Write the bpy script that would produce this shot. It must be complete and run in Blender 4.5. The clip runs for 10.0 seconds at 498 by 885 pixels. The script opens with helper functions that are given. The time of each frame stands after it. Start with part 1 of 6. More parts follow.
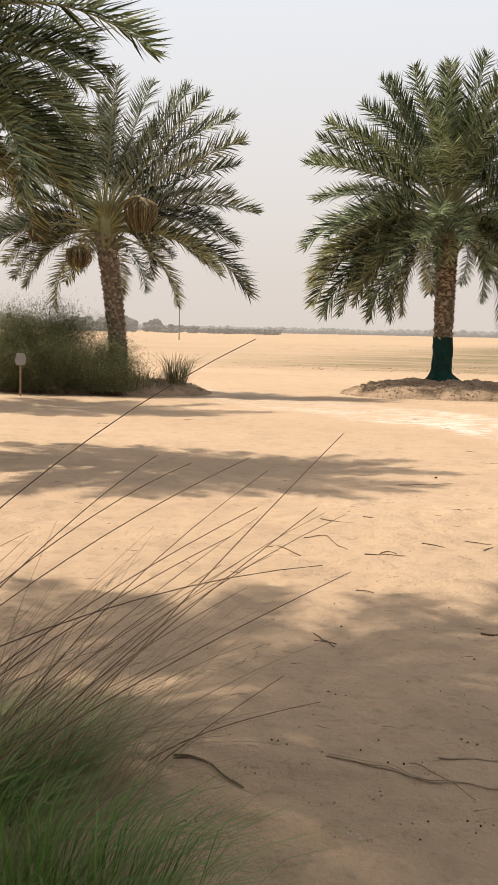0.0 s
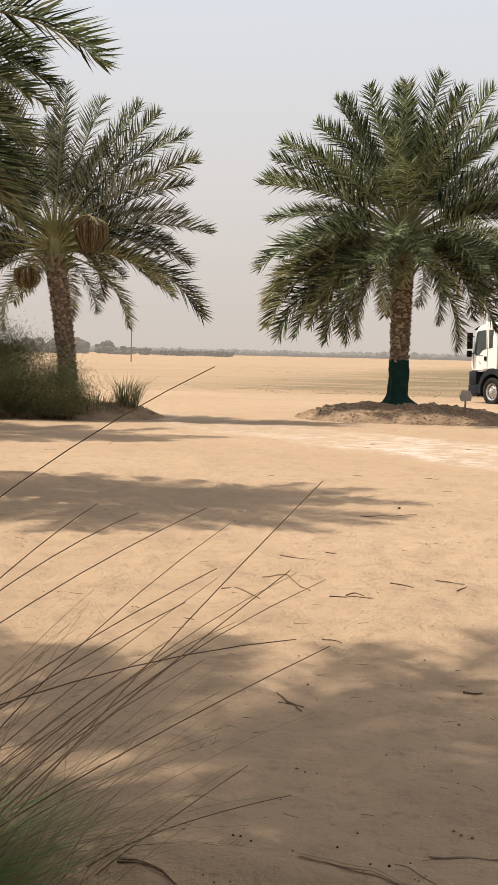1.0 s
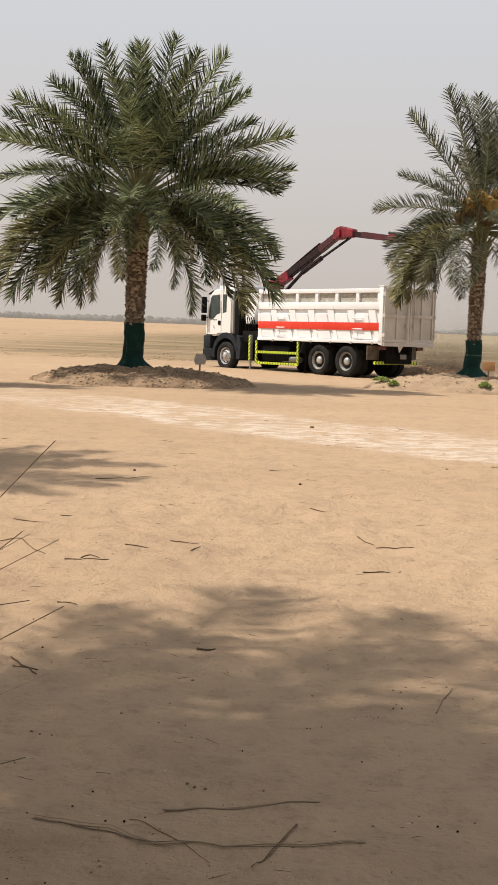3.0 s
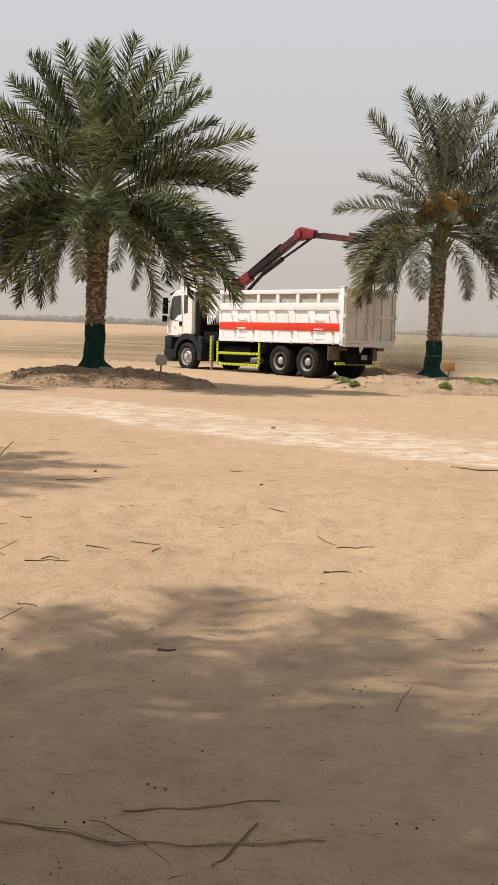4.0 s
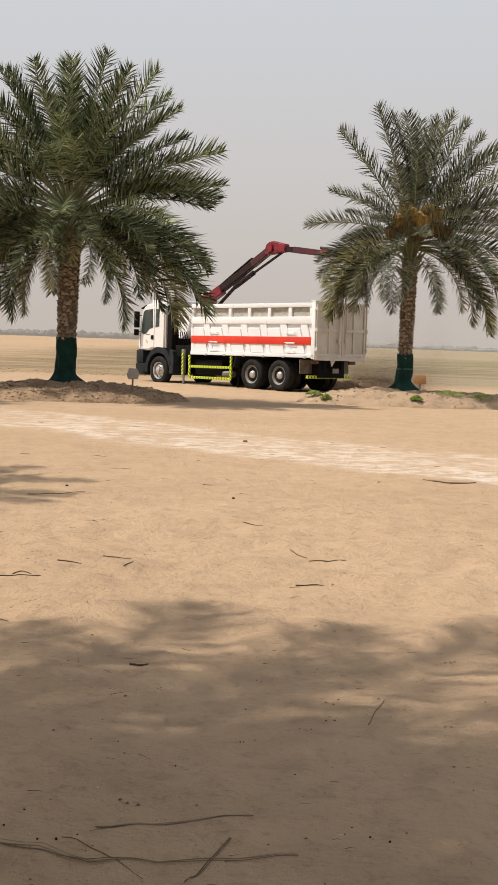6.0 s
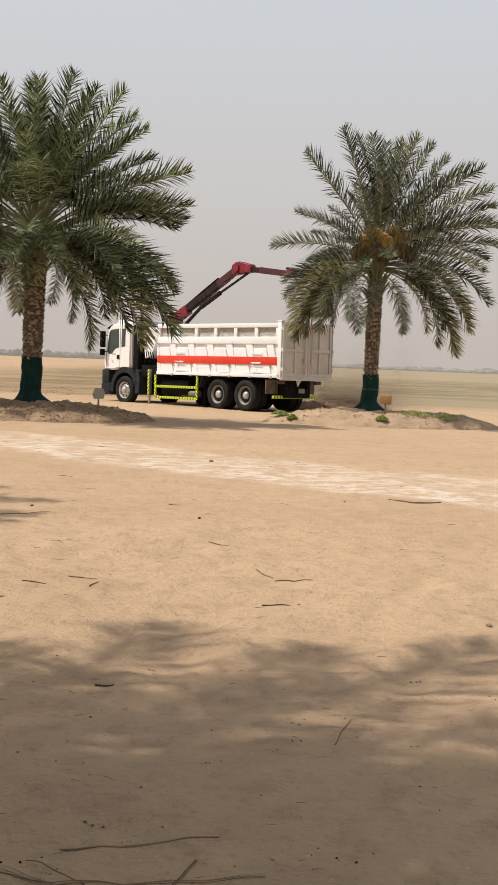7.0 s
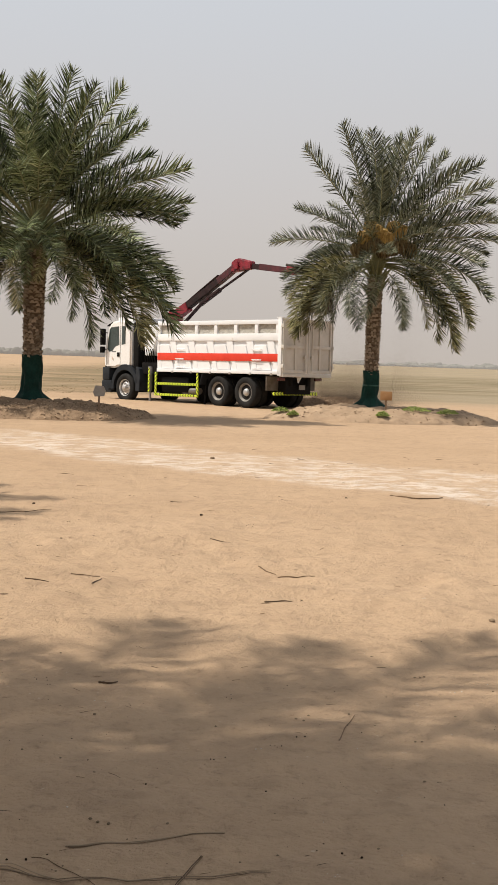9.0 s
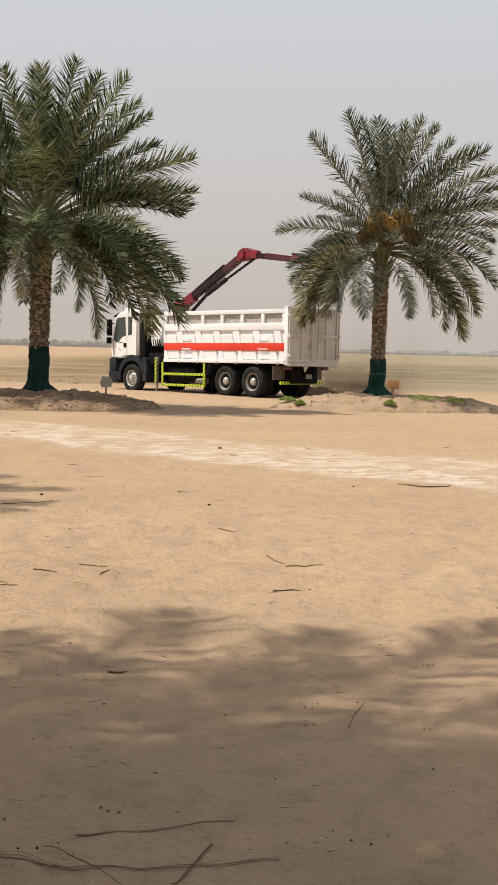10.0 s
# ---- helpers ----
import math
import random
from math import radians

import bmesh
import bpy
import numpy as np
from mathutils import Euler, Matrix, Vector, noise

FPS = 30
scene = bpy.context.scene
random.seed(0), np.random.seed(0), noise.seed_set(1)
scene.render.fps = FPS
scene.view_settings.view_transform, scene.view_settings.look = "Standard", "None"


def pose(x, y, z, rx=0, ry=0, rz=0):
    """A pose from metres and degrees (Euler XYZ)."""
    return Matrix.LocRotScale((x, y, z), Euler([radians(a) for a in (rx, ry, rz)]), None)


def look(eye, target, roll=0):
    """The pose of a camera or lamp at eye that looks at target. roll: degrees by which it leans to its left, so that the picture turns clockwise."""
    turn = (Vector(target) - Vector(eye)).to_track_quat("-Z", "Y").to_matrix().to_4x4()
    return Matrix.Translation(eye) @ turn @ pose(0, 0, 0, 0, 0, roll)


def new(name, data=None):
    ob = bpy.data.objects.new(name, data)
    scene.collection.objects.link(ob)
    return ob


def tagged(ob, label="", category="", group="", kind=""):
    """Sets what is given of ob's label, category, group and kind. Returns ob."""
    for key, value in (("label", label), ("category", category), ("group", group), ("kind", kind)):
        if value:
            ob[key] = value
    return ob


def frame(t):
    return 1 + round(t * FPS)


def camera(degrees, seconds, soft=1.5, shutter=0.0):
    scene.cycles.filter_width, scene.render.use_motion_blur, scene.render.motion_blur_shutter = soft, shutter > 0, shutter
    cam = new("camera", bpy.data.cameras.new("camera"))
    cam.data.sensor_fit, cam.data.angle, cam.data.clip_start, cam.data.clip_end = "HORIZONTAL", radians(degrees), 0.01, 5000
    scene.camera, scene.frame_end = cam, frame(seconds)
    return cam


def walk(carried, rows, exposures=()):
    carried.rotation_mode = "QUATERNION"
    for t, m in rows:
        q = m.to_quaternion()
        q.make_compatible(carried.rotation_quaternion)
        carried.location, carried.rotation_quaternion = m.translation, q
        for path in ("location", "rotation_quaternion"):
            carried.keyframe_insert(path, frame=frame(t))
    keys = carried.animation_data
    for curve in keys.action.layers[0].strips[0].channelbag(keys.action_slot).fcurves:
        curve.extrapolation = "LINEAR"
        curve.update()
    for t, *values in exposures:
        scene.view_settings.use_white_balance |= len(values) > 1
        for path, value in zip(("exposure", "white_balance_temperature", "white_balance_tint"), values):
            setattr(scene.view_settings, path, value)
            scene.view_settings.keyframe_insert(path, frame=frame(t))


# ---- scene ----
# A sandy yard seen from palm shade; the view pans to the right.
cam = camera(22.18, 10.0, soft=0.8, shutter=0.10)
ROWS = [  # seconds, x, y, z, yaw (to the left), pitch (up), roll
    (0.0, 0.200, -0.670, 1.600, 16.25, -5.05, 1.20),
    (0.1, 0.100, -0.340, 1.600, 16.05, -5.32, 1.20),
    (0.2, 0.040, -0.120, 1.600, 15.88, -5.24, 1.20),
    (0.3, 0.000, -0.030, 1.600, 15.85, -5.19, 1.20),
    (0.4, -0.010, 0.000, 1.595, 15.66, -4.99, 1.18),
    (0.5, -0.019, 0.007, 1.590, 15.22, -4.71, 1.15),
    (1.0, -0.018, 0.014, 1.611, 14.12, -4.02, 1.32),
    (1.2, -0.014, 0.008, 1.606, 13.68, -4.24, 1.30),
    (1.5, -0.007, -0.002, 1.598, 12.23, -4.55, 1.26),
    (1.8, -0.011, -0.003, 1.602, 10.45, -5.17, 1.55),
    (2.0, -0.013, -0.003, 1.604, 8.19, -5.44, 1.75),
    (2.2, -0.010, 0.002, 1.603, 6.70, -5.50, 1.74),
    (2.5, -0.004, 0.010, 1.602, 4.13, -5.53, 1.72),
    (3.0, -0.010, 0.010, 1.601, 2.17, -5.32, 2.12),
    (3.2, 0.000, 0.000, 1.600, 1.70, -5.28, 2.10),
    (4.3, 0.000, 0.000, 1.600, 0.15, -5.17, 2.12),
    (4.5, 0.000, -0.000, 1.600, -0.00, -5.08, 2.12),
    (5.0, 0.003, -0.001, 1.601, -0.16, -4.99, 1.98),
    (5.5, 0.003, 0.002, 1.599, -0.37, -5.03, 1.97),
    (5.7, 0.000, 0.000, 1.600, -0.48, -4.94, 1.98),
    (6.8, 0.000, 0.000, 1.600, -2.05, -3.61, 2.15),
    (7.0, -0.001, 0.002, 1.598, -2.30, -3.61, 2.16),
    (7.5, -0.005, -0.003, 1.600, -2.66, -3.65, 2.10),
    (8.0, -0.006, -0.005, 1.597, -2.92, -3.50, 1.90),
    (8.5, -0.009, -0.000, 1.596, -2.86, -3.39, 1.92),
    (9.0, -0.009, 0.003, 1.595, -2.28, -3.75, 1.83),
    (9.5, -0.006, -0.003, 1.596, -1.88, -4.04, 1.60),
    (10.0, -0.007, -0.008, 1.596, -1.96, -4.23, 1.35),
]
walk(cam, [(t, pose(x, y, z, 90 + pitch, 0, yaw) @ pose(0, 0, 0, 0, 0, roll)) for t, x, y, z, yaw, pitch, roll in ROWS],
     exposures=[(0.0, 0.42), (1.0, 0.23), (2.0, 0.10), (3.0, 0.06), (4.5, 0.02), (10.0, 0.0)])

# ---- light: hazy sun high on the left, dusty sky ----
SUN_EL = radians(57)
world = bpy.data.worlds.new("world")
scene.world = world
world.use_nodes = True
wn, wl = world.node_tree.nodes, world.node_tree.links
wn.clear()
w_out = wn.new("ShaderNodeOutputWorld")
w_sky = wn.new("ShaderNodeTexSky")
w_sky.sky_type = "NISHITA"
w_sky.sun_disc = False
w_sky.sun_elevation = SUN_EL
w_sky.sun_rotation = radians(-90)
w_sky.dust_density, w_sky.air_density, w_sky.ozone_density = 8.0, 1.0, 1.0
w_b1 = wn.new("ShaderNodeBackground")
w_b1.inputs["Strength"].default_value = 0.1
w_geo = wn.new("ShaderNodeTexCoord")
w_sep = wn.new("ShaderNodeSeparateXYZ")
w_ramp = wn.new("ShaderNodeValToRGB")
w_ramp.color_ramp.elements[0].position, w_ramp.color_ramp.elements[0].color = 0.0, (0.640, 0.570, 0.512, 1)
w_ramp.color_ramp.elements[1].position, w_ramp.color_ramp.elements[1].color = 0.28, (0.690, 0.715, 0.755, 1)
w_mid = w_ramp.color_ramp.elements.new(0.11)
w_mid.color = (0.675, 0.635, 0.612, 1)
w_b2 = wn.new("ShaderNodeBackground")
w_mix = wn.new("ShaderNodeMixShader")
w_mix.inputs[0].default_value = 0.85
wl.new(w_geo.outputs["Generated"], w_sep.inputs[0])
wl.new(w_sep.outputs["Z"], w_ramp.inputs[0])
wl.new(w_ramp.outputs[0], w_b2.inputs["Color"])
wl.new(w_sky.outputs[0], w_b1.inputs["Color"])
wl.new(w_b1.outputs[0], w_mix.inputs[1])
wl.new(w_b2.outputs[0], w_mix.inputs[2])
wl.new(w_mix.outputs[0], w_out.inputs[0])

sun_data = bpy.data.lights.new("sun", "SUN")
sun_data.energy = 5.0
sun_data.angle = radians(0.8)
sun_data.color = (1.0, 0.92, 0.80)
sun = new("sun", sun_data)
sun.matrix_world = look((-math.cos(SUN_EL) * 60, 0, math.sin(SUN_EL) * 60), (0, 0, 0))


# ---- materials ----
def nodes_of(name):
    m = bpy.data.materials.new(name)
    m.use_nodes = True
    nt = m.node_tree
    return m, nt.nodes, nt.links, nt.nodes["Principled BSDF"]


def noise_node(ns, ls, co, scale, detail=5.0, rough=0.55, stretch=None):
    if stretch:
        mp = ns.new("ShaderNodeMapping")
        mp.inputs["Scale"].default_value = stretch
        ls.new(co, mp.inputs["Vector"])
        co = mp.outputs[0]
    n = ns.new("ShaderNodeTexNoise")
    n.inputs["Scale"].default_value, n.inputs["Detail"].default_value, n.inputs["Roughness"].default_value = scale, detail, rough
    ls.new(co, n.inputs["Vector"])
    return n.outputs["Fac"]


def ramp_node(ns, ls, fac, stops):
    r = ns.new("ShaderNodeValToRGB")
    e = r.color_ramp.elements
    while len(e) < len(stops):
        e.new(0.5)
    for k, (p, c) in zip(e, stops):
        k.position, k.color = p, (*c, 1) if len(c) == 3 else c
    ls.new(fac, r.inputs[0])
    return r.outputs[0]


def mix_node(ns, ls, fac, a, b, blend="MIX"):
    n = ns.new("ShaderNodeMix")
    n.data_type, n.blend_type = "RGBA", blend
    for sock, v in ((n.inputs[0], fac), (n.inputs[6], a), (n.inputs[7], b)):
        if isinstance(v, (int, float)):
            sock.default_value = v
        elif isinstance(v, tuple):
            sock.default_value = (*v, 1)
        else:
            ls.new(v, sock)
    return n.outputs[2]


def math_node(ns, ls, op, a, b=0.0, clamp=False):
    n = ns.new("ShaderNodeMath")
    n.operation, n.use_clamp = op, clamp
    for sock, v in ((n.inputs[0], a), (n.inputs[1], b)):
        if isinstance(v, (int, float)):
            sock.default_value = v
        else:
            ls.new(v, sock)
    return n.outputs[0]


def range_node(ns, ls, v, a, b, c=0.0, d=1.0):
    n = ns.new("ShaderNodeMapRange")
    n.interpolation_type = "SMOOTHSTEP"
    ls.new(v, n.inputs[0])
    for k, val in enumerate((a, b, c, d)):
        n.inputs[1 + k].default_value = val
    return n.outputs[0]


def bump_node(ns, ls, b, height, strength, dist, prev=None):
    n = ns.new("ShaderNodeBump")
    n.inputs["Strength"].default_value, n.inputs["Distance"].default_value = strength, dist
    ls.new(height, n.inputs["Height"])
    if prev:
        ls.new(prev, n.inputs["Normal"])
    ls.new(n.outputs[0], b.inputs["Normal"])
    return n.outputs[0]


def surf(name, c1, c2, scale=3.0, rough=0.7, metal=0.0, bump=0.2, bscale=30.0, dist=0.01, dirt=None, dirt_at=0.58, spec=0.5,
         island=False, coat=0.0):
    """A surface of two tones at one scale, grain at another, with stains of a third tone where asked."""
    m, ns, ls, b = nodes_of(name)
    co = ns.new("ShaderNodeTexCoord").outputs["Object"]
    fac = noise_node(ns, ls, co, scale)
    if island:
        g = ns.new("ShaderNodeNewGeometry").outputs["Random Per Island"]
        fac = math_node(ns, ls, "ADD", math_node(ns, ls, "MULTIPLY", fac, 0.5), math_node(ns, ls, "MULTIPLY", g, 0.5))
    else:
        rnd = ns.new("ShaderNodeObjectInfo").outputs["Random"]
        fac = math_node(ns, ls, "ADD", math_node(ns, ls, "MULTIPLY", fac, 0.85), math_node(ns, ls, "MULTIPLY", rnd, 0.15))
    col = ramp_node(ns, ls, fac, [(0.3, c1), (0.7, c2)])
    fine = noise_node(ns, ls, co, bscale, 4.0)
    if dirt:
        d = range_node(ns, ls, noise_node(ns, ls, co, scale * 2.3, 8.0, 0.7), dirt_at, dirt_at + 0.16, 0.0, 0.75)
        col = mix_node(ns, ls, d, col, dirt)
    ls.new(col, b.inputs["Base Color"])
    b.inputs["Metallic"].default_value = metal
    b.inputs["Specular IOR Level"].default_value = spec
    b.inputs["Coat Weight"].default_value = coat
    ls.new(range_node(ns, ls, fine, 0.3, 0.7, max(rough - 0.1, 0.03), min(rough + 0.1, 1.0)), b.inputs["Roughness"])
    if bump:
        bump_node(ns, ls, b, fine, bump, dist)
    return m


def sand_material():
    m, ns, ls, b = nodes_of("sand")
    pos = ns.new("ShaderNodeNewGeometry").outputs["Position"]
    sep = ns.new("ShaderNodeSeparateXYZ")
    ls.new(pos, sep.inputs[0])
    X, Y = sep.outputs["X"], sep.outputs["Y"]
    # trodden yard: warm sand, broad darker and lighter drifts, grains
    big = noise_node(ns, ls, pos, 0.16, 4.0, 0.5, (0.6, 1.0, 1.0))
    col = ramp_node(ns, ls, big, [(0.35, (0.385, 0.267, 0.169)), (0.65, (0.436, 0.308, 0.200))])
    med = noise_node(ns, ls, pos, 1.5, 7.0, 0.6)
    col = mix_node(ns, ls, range_node(ns, ls, med, 0.42, 0.72, 0.0, 0.42), col, (0.300, 0.208, 0.136))
    grain = noise_node(ns, ls, pos, 55.0, 5.0, 0.7)
    col = mix_node(ns, ls, range_node(ns, ls, grain, 0.51, 0.69, 0.0, 0.14), col, (0.255, 0.175, 0.116))
    # dark tread and pit tones paint the shading of small relief into the sand
    tread = noise_node(ns, ls, pos, 6.0, 8.0, 0.70)
    col = mix_node(ns, ls, range_node(ns, ls, tread, 0.47, 0.69, 0.0, 0.36), col, (0.235, 0.160, 0.104))
    pit = noise_node(ns, ls, pos, 24.0, 5.0, 0.66)
    col = mix_node(ns, ls, range_node(ns, ls, pit, 0.57, 0.69, 0.0, 0.24), col, (0.190, 0.128, 0.084))
    grit = noise_node(ns, ls, pos, 21.0, 3.0, 0.6)
    col = mix_node(ns, ls, range_node(ns, ls, grit, 0.70, 0.75, 0.0, 0.4), col, (0.56, 0.47, 0.37))
    # pale powdery wheel track running off to the far left
    along = math_node(ns, ls, "ADD", X, Y)
    wob = math_node(ns, ls, "MULTIPLY", math_node(ns, ls, "SUBTRACT", noise_node(ns, ls, pos, 0.35, 3.0), 0.5), 2.6)
    u = math_node(ns, ls, "ADD", along, wob)
    lane1 = math_node(ns, ls, "MULTIPLY", range_node(ns, ls, u, 17.5, 18.5), range_node(ns, ls, u, 21.2, 19.6))
    lane2 = math_node(ns, ls, "MULTIPLY", range_node(ns, ls, u, 19.0, 20.6), range_node(ns, ls, u, 23.2, 22.0))
    lane = math_node(ns, ls, "MAXIMUM", lane1, math_node(ns, ls, "MULTIPLY", lane2, 0.8))
    streak = noise_node(ns, ls, pos, 3.0, 10.0, 0.72, (0.7, 1.0, 1.0))
    chalk = math_node(ns, ls, "MULTIPLY", lane, range_node(ns, ls, streak, 0.42, 0.60, 0.10, 1.0))
    patch = noise_node(ns, ls, pos, 0.55, 5.0, 0.6)
    chalk = math_node(ns, ls, "MULTIPLY", chalk, range_node(ns, ls, patch, 0.34, 0.56, 0.35, 1.0))
    chalk = math_node(ns, ls, "MULTIPLY", chalk, range_node(ns, ls, X, -8.0, -2.0, 0.35, 1.0))
    col = mix_node(ns, ls, math_node(ns, ls, "MULTIPLY", chalk, 0.74), col, (0.63, 0.555, 0.485))
    # dry field beyond the drive: straw and dull stubble in wind-drawn bands
    field = range_node(ns, ls, math_node(ns, ls, "ADD", Y, math_node(ns, ls, "MULTIPLY", wob, 2.0)), 47.0, 60.0)
    fside = range_node(ns, ls, X, -26.0, -8.0)
    field = math_node(ns, ls, "MULTIPLY", field, math_node(ns, ls, "ADD", math_node(ns, ls, "MULTIPLY", fside, 0.75), 0.25))
    bands = noise_node(ns, ls, pos, 0.055, 8.0, 0.62, (0.2, 1.0, 1.0))
    fcol = ramp_node(ns, ls, bands, [(0.38, (0.165, 0.112, 0.064)), (0.46, (0.335, 0.232, 0.140)), (0.53, (0.160, 0.118, 0.064)), (0.62, (0.360, 0.262, 0.168))])
    speck = noise_node(ns, ls, pos, 1.1, 8.0, 0.75, (0.35, 1.0, 1.0))
    fcol = mix_node(ns, ls, range_node(ns, ls, X, 2.0, 16.0, 0.0, 0.72), fcol, (0.272, 0.230, 0.160))
    fcol = mix_node(ns, ls, range_node(ns, ls, speck, 0.54, 0.66, 0.0, 0.4), fcol, (0.105, 0.092, 0.052))
    belt = math_node(ns, ls, "MULTIPLY", range_node(ns, ls, Y, 60.0, 84.0), range_node(ns, ls, Y, 210.0, 130.0))
    clump = noise_node(ns, ls, pos, 0.16, 9.0, 0.75, (0.4, 1.0, 1.0))
    belt = math_node(ns, ls, "MULTIPLY", belt, range_node(ns, ls, clump, 0.38, 0.60, 0.10, 0.95))
    fcol = mix_node(ns, ls, belt, fcol, (0.130, 0.105, 0.056))
    col = mix_node(ns, ls, math_node(ns, ls, "MULTIPLY", field, 0.95), col, fcol)
    ls.new(col, b.inputs["Base Color"])
    b.inputs["Roughness"].default_value = 0.95
    b.inputs["Specular IOR Level"].default_value = 0.15
    n1 = bump_node(ns, ls, b, med, 0.5, 0.06)
    n2 = bump_node(ns, ls, b, tread, 0.75, 0.036, n1)
    n2 = bump_node(ns, ls, b, pit, 0.55, 0.015, n2)
    bump_node(ns, ls, b, grain, 0.18, 0.005, n2)
    return m


def leaf_material(name, dark, light, dry, translucent=0.16, rough=0.5):
    m, ns, ls, b = nodes_of(name)
    g = ns.new("ShaderNodeNewGeometry").outputs["Random Per Island"]
    r = ns.new("ShaderNodeObjectInfo").outputs["Random"]
    fac = math_node(ns, ls, "ADD", math_node(ns, ls, "MULTIPLY", g, 0.75), math_node(ns, ls, "MULTIPLY", r, 0.25))
    col = ramp_node(ns, ls, fac, [(0.0, dark), (0.36, tuple(0.75 * a + 0.25 * b for a, b in zip(dark, light))), (0.66, light), (0.98, dry)])
    co = ns.new("ShaderNodeTexCoord").outputs["Object"]
    col = mix_node(ns, ls, range_node(ns, ls, noise_node(ns, ls, co, 2.0, 4.0), 0.5, 0.75, 0.0, 0.22), col, dry)
    ls.new(col, b.inputs["Base Color"])
    b.inputs["Roughness"].default_value = rough
    b.inputs["Specular IOR Level"].default_value = 0.22
    tr = ns.new("ShaderNodeBsdfTranslucent")
    ls.new(col, tr.inputs["Color"])
    mx = ns.new("ShaderNodeMixShader")
    mx.inputs[0].default_value = translucent
    ls.new(b.outputs[0], mx.inputs[1])
    ls.new(tr.outputs[0], mx.inputs[2])
    ls.new(mx.outputs[0], ns["Material Output"].inputs[0])
    return m


def stripe_material():
    """Black chevrons on fluorescent yellow tape, 14 cm apart."""
    m, ns, ls, b = nodes_of("warning_tape")
    co = ns.new("ShaderNodeTexCoord").outputs["Object"]
    sep = ns.new("ShaderNodeSeparateXYZ")
    ls.new(co, sep.inputs[0])
    s = math_node(ns, ls, "ADD", math_node(ns, ls, "ADD", sep.outputs["X"], sep.outputs["Y"]), math_node(ns, ls, "ABSOLUTE", math_node(ns, ls, "SUBTRACT", sep.outputs["Z"], 0.0)))
    f = math_node(ns, ls, "FRACT", math_node(ns, ls, "MULTIPLY", s, 7.0))
    k = math_node(ns, ls, "GREATER_THAN", f, 0.64)
    worn = noise_node(ns, ls, co, 14.0, 5.0)
    yel = ramp_node(ns, ls, worn, [(0.3, (0.52, 0.66, 0.02)), (0.7, (0.70, 0.84, 0.04))])
    ls.new(mix_node(ns, ls, k, yel, (0.02, 0.02, 0.018)), b.inputs["Base Color"])
    b.inputs["Roughness"].default_value = 0.45
    return m


def mesh_grille_material():
    m, ns, ls, b = nodes_of("wire_grille")
    co = ns.new("ShaderNodeTexCoord").outputs["Object"]
    n = noise_node(ns, ls, co, 6.0, 6.0, 0.7, (1.0, 1.0, 3.0))
    ls.new(ramp_node(ns, ls, n, [(0.35, (0.27, 0.255, 0.225)), (0.65, (0.48, 0.46, 0.41))]), b.inputs["Base Color"])
    b.inputs["Roughness"].default_value = 0.8
    bump_node(ns, ls, b, noise_node(ns, ls, co, 60.0), 0.5, 0.01)
    return m


def glass_material():
    m, ns, ls, b = nodes_of("window_glass")
    b.inputs["Base Color"].default_value = (0.10, 0.13, 0.125, 1)
    b.inputs["Transmission Weight"].default_value = 0.85
    b.inputs["Roughness"].default_value = 0.03
    b.inputs["IOR"].default_value = 1.45
    return m


SAND = sand_material()
EARTH = surf("dug_earth", (0.215, 0.145, 0.092), (0.360, 0.255, 0.168), 1.3, 0.95, bump=0.8, bscale=9.0, dist=0.05, dirt=(0.16, 0.108, 0.07), dirt_at=0.5, spec=0.1)
EARTH_SANDY = surf("sandy_earth", (0.245, 0.172, 0.113), (0.375, 0.272, 0.183), 1.6, 0.95, bump=0.7, bscale=8.0, dist=0.05, dirt=(0.20, 0.138, 0.09), dirt_at=0.60, spec=0.1)
CLOD = surf("earth_clods", (0.135, 0.092, 0.058), (0.40, 0.29, 0.195), 4.0, 0.95, bump=0.6, bscale=25.0, dist=0.02, spec=0.1, island=True)
# near-black and pale leaflet tones put crown shade and leaf sheen into the colour
LEAF = leaf_material("palm_leaf", (0.004, 0.009, 0.004), (0.195, 0.238, 0.108), (0.46, 0.48, 0.30), 0.10, 0.40)
LEAF2 = leaf_material("palm_leaf_grey", (0.010, 0.015, 0.008), (0.190, 0.210, 0.132), (0.39, 0.39, 0.27), 0.10, 0.44)
# old yellowed leaf, brightened so its colour also carries sun on low fronds
LEAF_OLD_SUNLIT = leaf_material("palm_leaf_old_sunlit", (0.014, 0.016, 0.006), (0.310, 0.300, 0.140), (0.50, 0.46, 0.26), 0.12, 0.5)
STALK = surf("bare_leaf_stalk", (0.17, 0.165, 0.055), (0.32, 0.285, 0.11), 2.0, 0.5, bump=0.1)
RACHIS = surf("leaf_stalk", (0.13, 0.14, 0.058), (0.25, 0.235, 0.11), 2.0, 0.55, bump=0.1)
BARK = surf("palm_bark", (0.16, 0.125, 0.09), (0.38, 0.31, 0.235), 5.0, 0.9, bump=0.7, bscale=40.0, dist=0.02, spec=0.15, island=True)
FIBRE = surf("trunk_fibre", (0.085, 0.062, 0.043), (0.17, 0.126, 0.088), 7.0, 0.95, bump=0.8, bscale=50.0, dist=0.02, spec=0.1)
FRUIT = surf("date_strands", (0.27, 0.165, 0.040), (0.46, 0.30, 0.085), 8.0, 0.6, bump=0.3, island=True)
FRUIT_DARK = surf("wrapped_dates", (0.085, 0.060, 0.026), (0.20, 0.145, 0.062), 8.0, 0.8, bump=0.5, island=True)
CLOTH = surf("green_shade_cloth", (0.002, 0.014, 0.010), (0.006, 0.038, 0.029), 4.0, 0.8, bump=0.5, bscale=22.0, dist=0.02, dirt=(0.035, 0.052, 0.040), dirt_at=0.66, spec=0.2)
